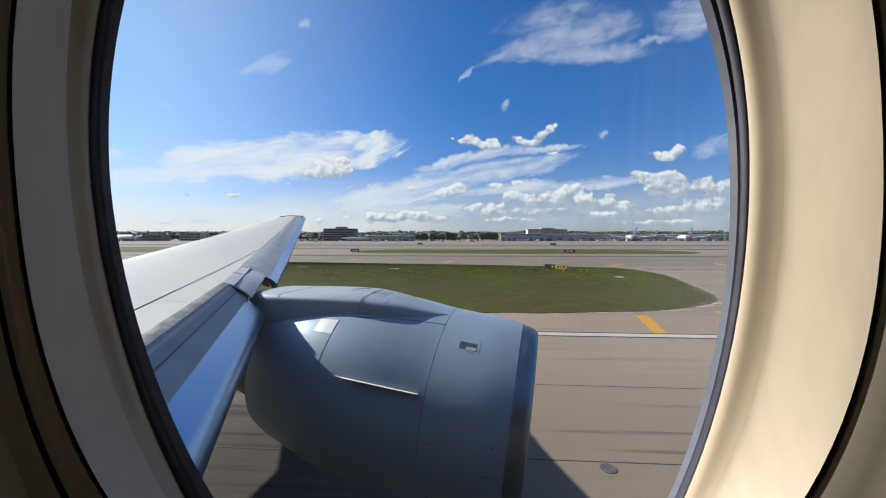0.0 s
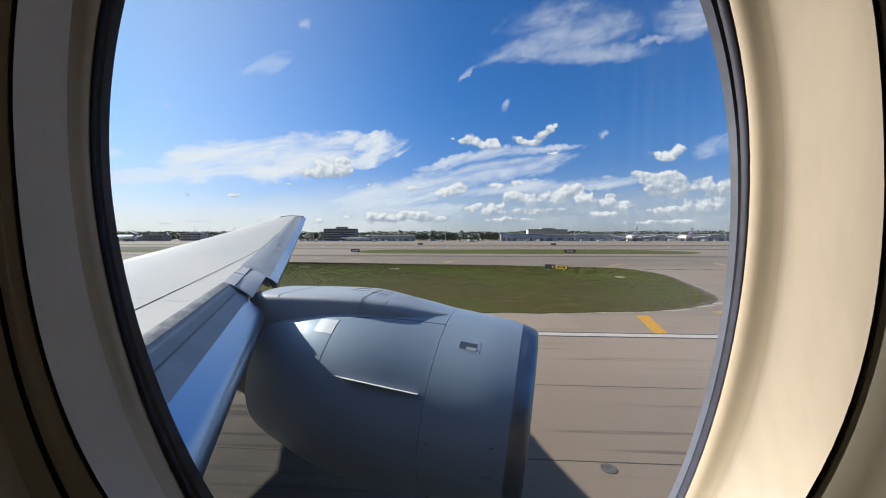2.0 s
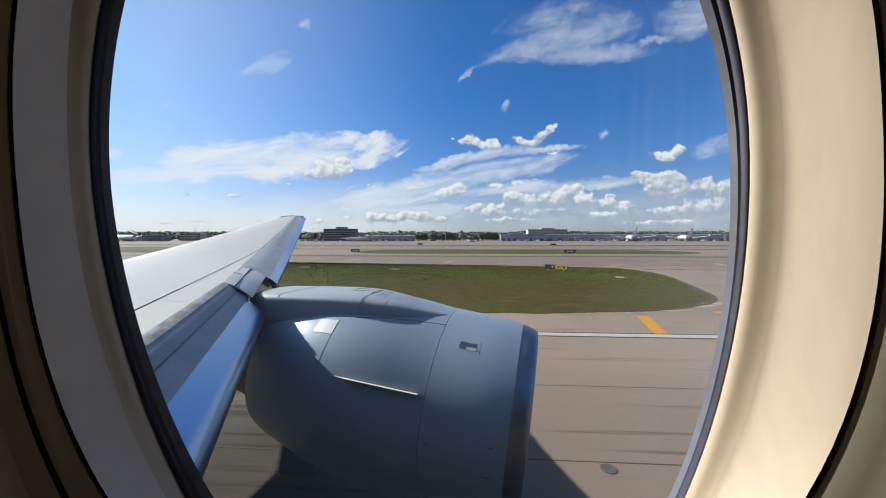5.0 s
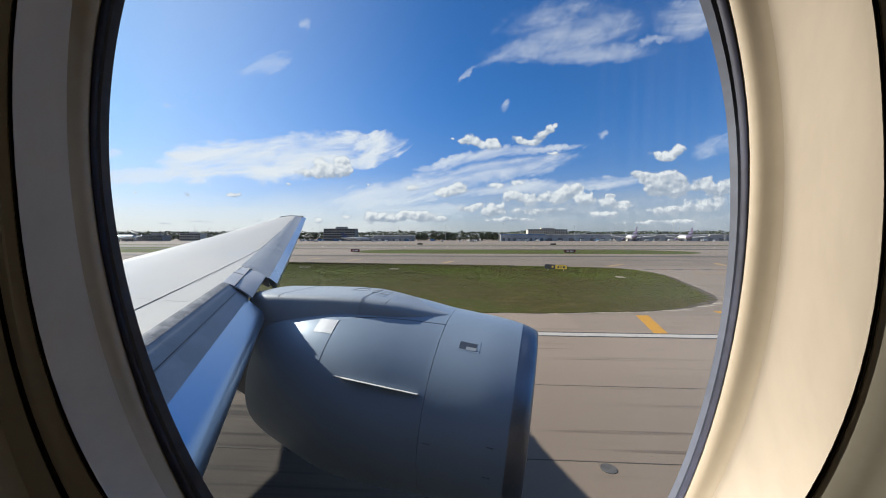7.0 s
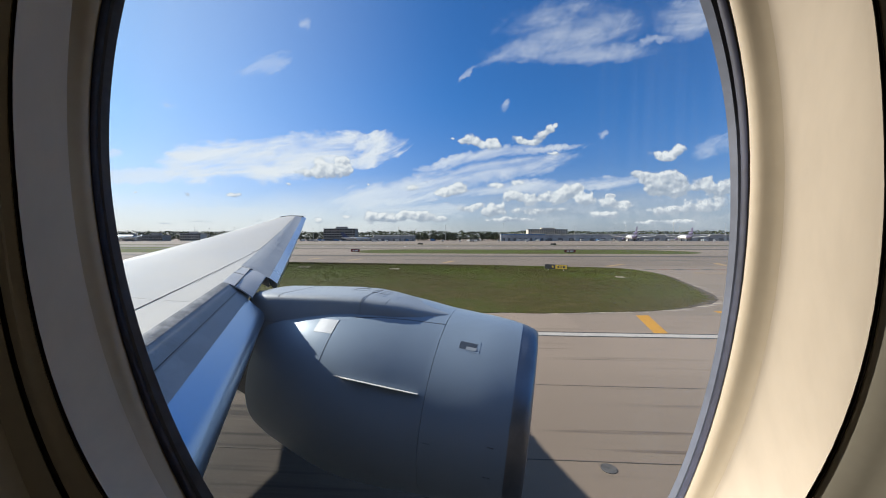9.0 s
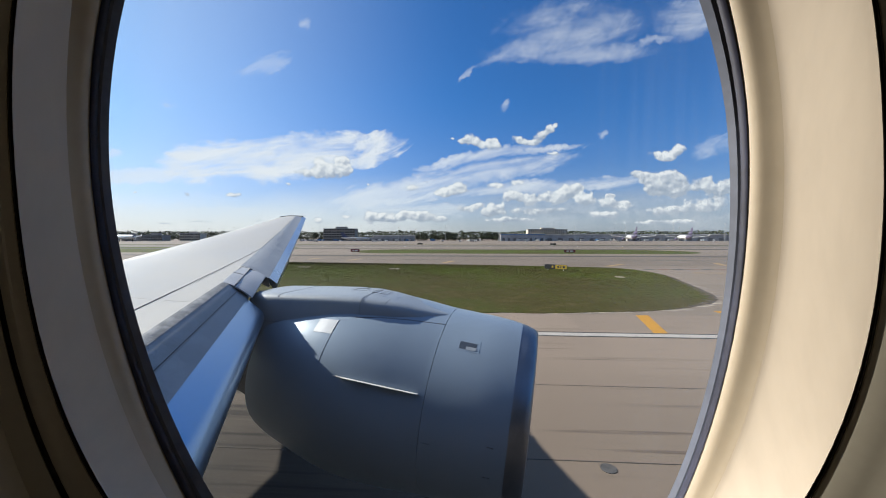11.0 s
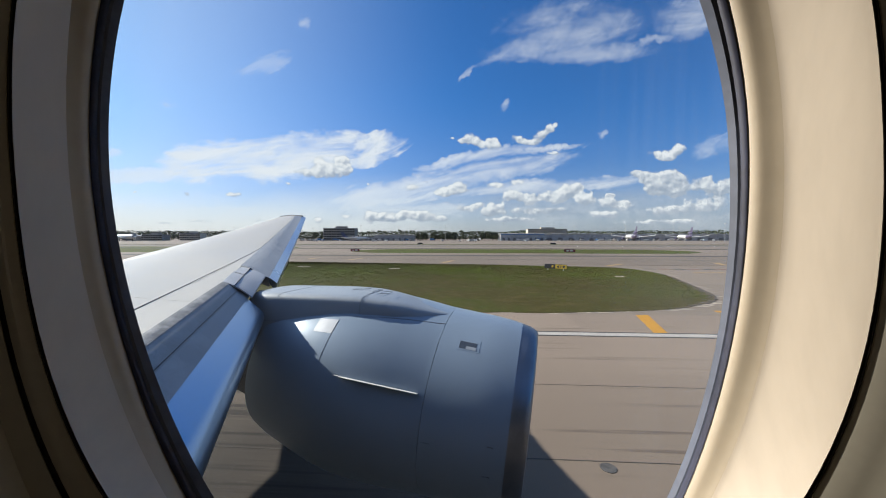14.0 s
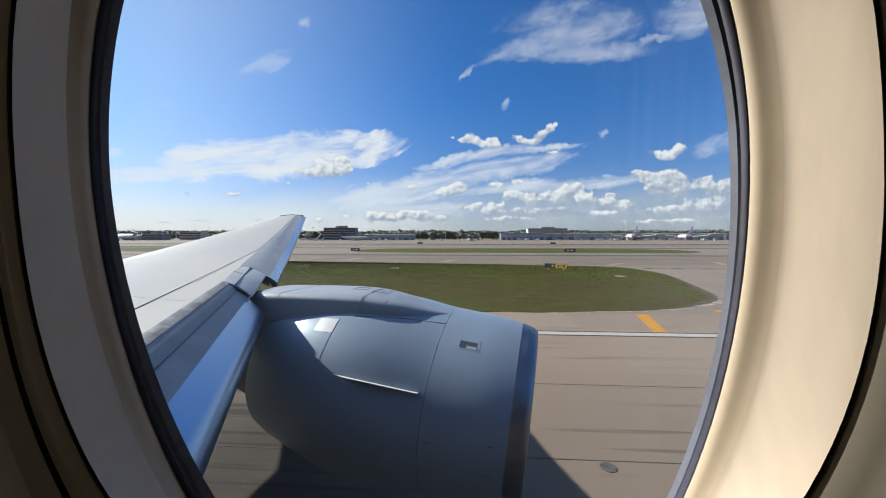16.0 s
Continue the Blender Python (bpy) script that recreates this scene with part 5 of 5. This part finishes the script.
def palm_kind(height, seed):
    r = random.Random(seed)
    ob = thing("palm_tree", "tall palm with a ragged crown of fronds", "tree", None, "palms at the field's edge")
    part("trunk", tube([(0, 0, -0.1), (0.2, 0, height * 0.5), (0.1, 0.1, height)], 0.28, 6, taper=0.7), BARK, ob)
    bm = bmesh.new()
    for k in range(16):
        a, lift = 2 * math.pi * k / 16 + r.uniform(-0.2, 0.2), r.uniform(-0.3, 0.9)
        d = Vector((math.cos(a), math.sin(a), 0))
        side = Vector((-math.sin(a), math.cos(a), 0)) * 0.35
        top = Vector((0.1, 0.1, height))
        mid, end = top + d * 1.6 + Vector((0, 0, lift)), top + d * 3.0 + Vector((0, 0, lift - 1.4))
        loft([[top - side * 0.3, top + side * 0.3], [mid - side, mid + side], [end - side * 0.2, end + side * 0.2]], False, False, bm)
    part("crown", bm, LEAF, ob, smooth=False)
    return ob


kinds = [tree_kind(h, w, 560, k) for k, (h, w) in enumerate(((9, 13), (12, 15), (7, 12), (14, 15)))]
palms = [palm_kind(h, k) for k, h in enumerate((13, 16))]
spots = []
for x0, x1, d0, d1, many in ((-215, -125, 815, 880, 16), (-75, 135, 795, 880, 74), (130, 700, 860, 930, 84), (-400, -280, 830, 900, 22), (-740, -400, 840, 900, 46), (-250, 60, 880, 950, 26)):
    for k in range(many):
        spots.append((rnd.uniform(x0, x1), rnd.uniform(d0, d1), rnd.uniform(0.5, 1.0)))
for i, (x, d, s) in enumerate(spots):
    source = kinds[i % 4] if i % 7 else palms[i % 2]
    if i < 4:
        source = kinds[i]
    m = far_at(x, d, rnd.uniform(0, 360)) @ Matrix.Scale(s, 4)
    if i in (0, 1, 2, 3):
        kinds[i].matrix_basis = m
    elif i in (7, 15):
        palms[0 if i == 7 else 1].matrix_basis = m
    else:
        c = copy_thing(source, pose(0, 0, 0))
        c.matrix_basis = m

# far woods that close the horizon, as one mass of leaf clumps
bm = bmesh.new()
for k in range(40000):
    x = rnd.uniform(-2400, 2400)
    d = rnd.uniform(1150, 1300)
    top = 25 + 7 * noise.noise(Vector((x * 0.012, 0, 2))) + 5 * noise.noise(Vector((x * 0.07, 0, 5)))
    z = top * rnd.random() ** 0.7
    s = 3.4 * (0.6 + rnd.random())
    vs = [bm.verts.new((x + rnd.uniform(-s, s) * 1.5, d + rnd.uniform(-s, s), z + rnd.uniform(-s, s) * 0.7)) for _ in range(3)]
    bm.faces.new(vs)
tagged(part("far_woods", bm, LEAF, at=FAR, smooth=False), "dark line of distant woods along the horizon", "woods", kind="stuff")

# signs beside the taxiway
def field_sign(x, y, panels, width, height, label, turn=0.0):
    ob = thing("guidance_sign", label, "sign", FIELD @ pose(x, y, 0.02, 0, 0, turn))
    for k in (0.15, 0.85):
        part("leg", box(width * k - 0.06, -0.05, 0, width * k + 0.06, 0.05, 0.3), STEEL, ob, smooth=False)
    part("housing", box(0, -0.12, 0.28, width, 0.12, 0.28 + height, 0.02), SIGN_BLACK, ob, smooth=False)
    for x0, x1, mat, marks in panels:
        face = part("face", box(x0 * width + 0.03, -0.135, 0.33, x1 * width - 0.03, -0.121, 0.23 + height), mat, ob, smooth=False)
        for a, b in marks:
            part("marking_bar", box(a * width, -0.142, 0.28 + height * 0.28, b * width, -0.136, 0.28 + height * 0.72), SIGN_YELLOW if mat is SIGN_BLACK else (PATCH if mat is SIGN_RED else SIGN_BLACK), face, smooth=False)
    return ob


field_sign(14.4, 62.8, ((0.0, 0.48, SIGN_BLACK, ((0.33, 0.40),)), (0.48, 1.0, SIGN_YELLOW, ((0.58, 0.66), (0.72, 0.76), (0.82, 0.92)))), 3.9, 0.8, "black and yellow taxiway guidance sign on the grass", -32)
field_sign(-43.5, 130.5, ((0.0, 1.0, SIGN_RED, ((0.2, 0.4), (0.5, 0.8))),), 3.4, 1.0, "red holding position sign on the grass strip")
field_sign(36.5, 129.0, ((0.0, 1.0, SIGN_RED, ((0.2, 0.4), (0.5, 0.8))),), 4.0, 1.0, "red holding position sign on the grass strip")
field_sign(-36, 265, ((0.0, 1.0, SIGN_BLACK, ()),), 4.0, 1.0, "dark guidance sign before the far apron")
field_sign(64, 262, ((0.0, 1.0, SIGN_BLACK, ()),), 4.0, 1.0, "dark guidance sign before the far apron")


def van(x, d, turn, paint, size=1.0):
    ob = thing("service_van", "pale service van parked by the sheds", "van", far_at(x, d, turn), "vehicles by the sheds")
    bm = bmesh.new()
    prof = ((-2.6, 0.45), (-2.6, 2.3), (1.2, 2.3), (1.9, 1.5), (2.6, 1.3), (2.6, 0.45))
    loft([[Vector((px * size, s, pz * size)) for px, pz in prof] for s in (-1.0, 1.0)], True, True, bm)
    part("body", bm, paint, ob, smooth=False)
    part("windscreen", box(1.15 * size, -0.9, 1.55 * size, 1.75 * size, 0.9, 2.1 * size), DARK_GLASS, ob, smooth=False)
    for px in (-1.7, 1.7):
        for s in (-1, 1):
            part("wheel", tube([(px * size, s * 0.8, 0.42), (px * size, s * 1.05, 0.42)], 0.44, 10), TYRE, ob)
    return ob


for k in range(44):
    van(rnd.uniform(-330, 700), rnd.uniform(772, 786), rnd.choice((0, 8, 90, 172, 180)), (VAN_PAINT, STEEL, DOOR_DARK, BLUE_WALL, VAN_PAINT)[k % 5], rnd.uniform(0.9, 1.5))
for k in range(26):
    van(rnd.uniform(-330, 650), rnd.uniform(640, 770), rnd.uniform(0, 360), (VAN_PAINT, WHITE_WALL, STEEL, VAN_PAINT)[k % 4], rnd.uniform(0.8, 1.3))

# small things on the ground
COVER = material("cast_iron_cover", (0.11, 0.101, 0.0905), 0.7, 0.3, 0.2, 8.0, 40.0)
pit = tagged(part("drain_cover", tube([(3.7, 8.9, -0.019), (3.7, 8.9, -0.008)], 0.2, 24), COVER, at=FIELD), "round grey drain cover set in the runway", "cover", kind="structure")
for x, y, w in ((-33, 66, 2.4), (-14, 63, 2.0), (22.5, 52.0, 1.2)):
    sheet("concrete_pad", rounded(x, y, x + w, y + 1.6, 0.4), SOIL, -0.005, "small pale concrete pad in the grass", "pad", 0.03)
EDGE = soft_line(((-14.0, 27.5), (-2.0, 27.35), (6.0, 27.25)) + NOSE[:9], 24)
for k in range(150):
    x, y = EDGE[int(rnd.triangular(0, len(EDGE) - 1, 0.42 * len(EDGE)))]
    w, hgt = rnd.uniform(0.25, 1.5), rnd.uniform(0.10, 0.34)
    x, y = x + rnd.uniform(-1.0, 1.0), y - rnd.uniform(-0.2, 0.28)
    if y > 27.3:
        sheet("bare_soil", rounded(x - w / 2, y - hgt / 2, x + w / 2, y + hgt / 2, min(w, hgt) * 0.45, 0.16), SOIL, -0.046 + 0.0001 * k, "ragged patch of bare pale soil at the grass edge", "soil", 0.004)


# grass blades in tufts over the near island, as one mass
def tufts(name, many, x0, x1, y0, y1, seed):
    r = np.random.default_rng(seed)
    edge = np.array(ISLAND)
    x, y = r.uniform(x0, x1, many), r.uniform(y0, y1, many)
    inside = np.zeros(many, bool)
    for (ax, ay), (bx, by) in zip(edge, np.roll(edge, -1, axis=0)):
        cross = (ay > y) != (by > y)
        with np.errstate(divide="ignore", invalid="ignore"):
            inside ^= cross & (x < (bx - ax) * (y - ay) / (by - ay) + ax)
    x, y = x[inside], y[inside]
    k = len(x)
    size = r.uniform(0.02, 0.095, k) * (0.7 + 0.02 * (y - 27))
    turn, lean = r.uniform(0, math.pi, k), r.uniform(-0.6, 0.6, (k, 2))
    dx, dy = np.cos(turn) * size, np.sin(turn) * size
    base = np.full(k, -0.022)
    verts = np.stack([np.stack([x - dx, y - dy, base], 1), np.stack([x + dx, y + dy, base], 1),
                      np.stack([x + lean[:, 0] * size, y + lean[:, 1] * size, base + size * 0.45], 1)], 1).reshape(-1, 3)
    mesh = bpy.data.meshes.new(name)
    mesh.from_pydata(verts.tolist(), [], np.arange(3 * k).reshape(-1, 3).tolist())
    mesh.materials.append(BLADES)
    ob = new(name, mesh)
    ob.matrix_basis = FIELD
    return tagged(ob, "short uneven grass blades on the island", "grass", kind="stuff")


def blade_material():
    m = bpy.data.materials.new("grass_blades")
    m.use_nodes = True
    n = Nodes(m.node_tree)
    shader = m.node_tree.nodes["Principled BSDF"]
    pick = n.add("ShaderNodeNewGeometry").outputs["Random Per Island"]
    patch = n.noise(n.add("ShaderNodeTexCoord").outputs["Object"], 0.09, 4.0, 0.6)
    green = n.mixed(pick, (0.060, 0.068, 0.0058), (0.108, 0.114, 0.010))
    straw = n.mixed(pick, (0.06, 0.0481, 0.01176), (0.105, 0.08081, 0.02353))
    n.put(shader.inputs["Base Color"], n.mixed(n.ramp(patch, 0.38, 0.60), green, straw))
    shader.inputs["Roughness"].default_value = 0.9
    shader.inputs["Specular IOR Level"].default_value = 0.15
    return m


BLADES = blade_material()
tufts("grass_blades", 220000, -75, 31, 27, 82, 11)

# low edge lights along the far runway
lens_mat = material("light_lens", (0.7, 0.7, 0.68), 0.3, 0.0, 0.05, 4.0, 30.0)
for k in range(13):
    ob = thing("runway_edge_light", "small white runway edge light on a short stem", "runway light", FIELD @ pose(-110 + 25.0 * k, 203.0, -0.05), "far runway edge lights")
    part("stem", tube([(0, 0, 0), (0, 0, 0.35)], 0.09, 8), SIGN_YELLOW, ob)
    part("lens", tube([(0, 0, 0.35), (0, 0, 0.5), (0, 0, 0.6)], 0.22, 10, taper=0.5), lens_mat, ob)


# ---- further along the field: more islands, lead lines and holding marks ----
for x0, y0, x1, y1, r in ((84, 28.5, 232, 70, 20), (322, 33, 378, 70, 17), (448, 46, 520, 72, 12), (536, 30, 604, 70, 18), (640, 28, 900, 70, 20)):
    sheet("grass_island", rounded(x0, y0, x1, y1, r, 0.3), GRASS, -0.02, "mown green grass island beside the runway", "grass", 0.03)
sheet("grass_strip", rounded(130, 126, 420, 165, 22, 0.3), GRASS, -0.02, "narrow mown grass strip between taxiway and far runway", "grass", 0.03)
sheet("grass_strip", rounded(450, 126, 900, 165, 22, 0.3), GRASS, -0.02, "narrow mown grass strip between taxiway and far runway", "grass", 0.03)


def lead_curve(points, width, mat, label, z):
    """A painted line through smooth points, as one slab."""
    left, right = [], []
    pts = [Vector((x, y, 0)) for x, y in points]
    for i, p in enumerate(pts):
        d = (pts[min(i + 1, len(pts) - 1)] - pts[max(i - 1, 0)]).normalized()
        s = Vector((-d.y, d.x, 0)) * width / 2
        left.append((p.x + s.x, p.y + s.y))
        right.append((p.x - s.x, p.y - s.y))
    return bar("lead_line", left + right[::-1], mat, label, z)


def sweep(x, y0, y1, reach):
    """A curve that leaves the runway and turns onto the taxiway."""
    return [(x + reach * (1 - math.cos(t)), y0 + (y1 - y0) * math.sin(t)) for t in (math.pi / 2 * k / 16 for k in range(17))]


for x, reach in ((62, 22), (62, -22), (262, 60), (392, 24), (392, -24), (526, 20), (618, 22)):
    for width, mat, z in ((0.75, BLACK_LINE, -0.034), (0.34, YELLOW_LINE, -0.028)):
        lead_curve(sweep(x, 27.2, 91.0, reach), width, mat, "yellow lead line edged in black on the taxiway turn", z)
for x in (48, 74, 250, 280, 386, 404, 522, 614):
    block = bar("holding_block", [(x, 63.0), (x + 9.5, 63.0), (x + 9.5, 65.6), (x, 65.6)], RED_LINE, "red painted holding block with white characters", -0.03)
    words = bpy.data.curves.new("holding_words", "FONT")
    words.body, words.size, words.extrude = "26L-8R", 2.5, 0.002
    words.materials.append(WHITE_LINE)
    text = new("holding_words", words)
    text.parent = block
    text.matrix_basis = pose(x + 9.2, 65.2, -0.024, 0, 0, 180)
for k in range(60):
    x = 70 + k * 9.0
    bar("hold_dash", [(x, 66.8), (x + 1.5, 66.8), (x + 1.5, 67.5), (x, 67.5)], YELLOW_LINE if k % 2 else BLACK_LINE, "short faded dash of a holding line", -0.03)
for x, y in ((100, 26.9), (108, 24.0), (240, 30.0), (380, 34.0), (384, 60.0), (560, 25.0), (630, 26.0)):
    bar("shoulder_bar", [(x, y - 1.4), (x + 1.1, y - 1.4), (x + 1.9, y + 1.4), (x + 0.8, y + 1.4)], YELLOW_LINE, "slanted yellow shoulder bar on pale concrete", -0.03)


def marker_post(x, y):
    ob = thing("marker_post", "short dark light post on a pale pad in the grass", "post", FIELD @ pose(x, y, 0.02), "posts in the grass")
    part("pad", box(-0.7, -0.5, 0, 0.7, 0.5, 0.06, 0.02), SOIL, ob, smooth=False)
    part("post", tube([(0, 0, 0.06), (0, 0, 0.9)], 0.12, 8), SIGN_BLACK, ob)
    part("cap", tube([(0, 0, 0.9), (0, 0, 1.05)], 0.18, 8), STEEL, ob)


for x, y in ((96, 41), (112, 43), (366, 40), (580, 40)):
    marker_post(x, y)
for x, y in ((90, 62), (218, 62), (330, 66), (590, 60)):
    field_sign(x, y, ((0.0, 0.48, SIGN_BLACK, ((0.33, 0.40),)), (0.48, 1.0, SIGN_YELLOW, ((0.58, 0.66), (0.82, 0.92)))), 4.3, 0.85, "black and yellow taxiway guidance sign on the grass")
office(1150, 830, 110, 30, 50, 4, 10, BEIGE_WALL, "stepped beige operations block beyond the apron")
warehouse(930, 815, 190, 12, 45, WHITE_WALL, "long pale cargo shed at the far end of the apron", 12)
warehouse(1420, 800, 120, 20, 50, WHITE_WALL, "tall white hangar at the far end of the field", 3)
JET_RED = material("jet_red_paint", (0.45, 0.0481, 0.0362), 0.4, 0.0, 0.1, 0.3, 3.0)
far_jet(1270, 740, 150, JET_RED, "parked airliner with a bright red tail")
far_jet(860, 740, 200, JET_BLUE, "white freighter jet with a dark blue tail parked by the sheds")
for k, x in enumerate((800, 905, 1010, 1130, 1290, 1400)):
    mast(x, 750, 30)
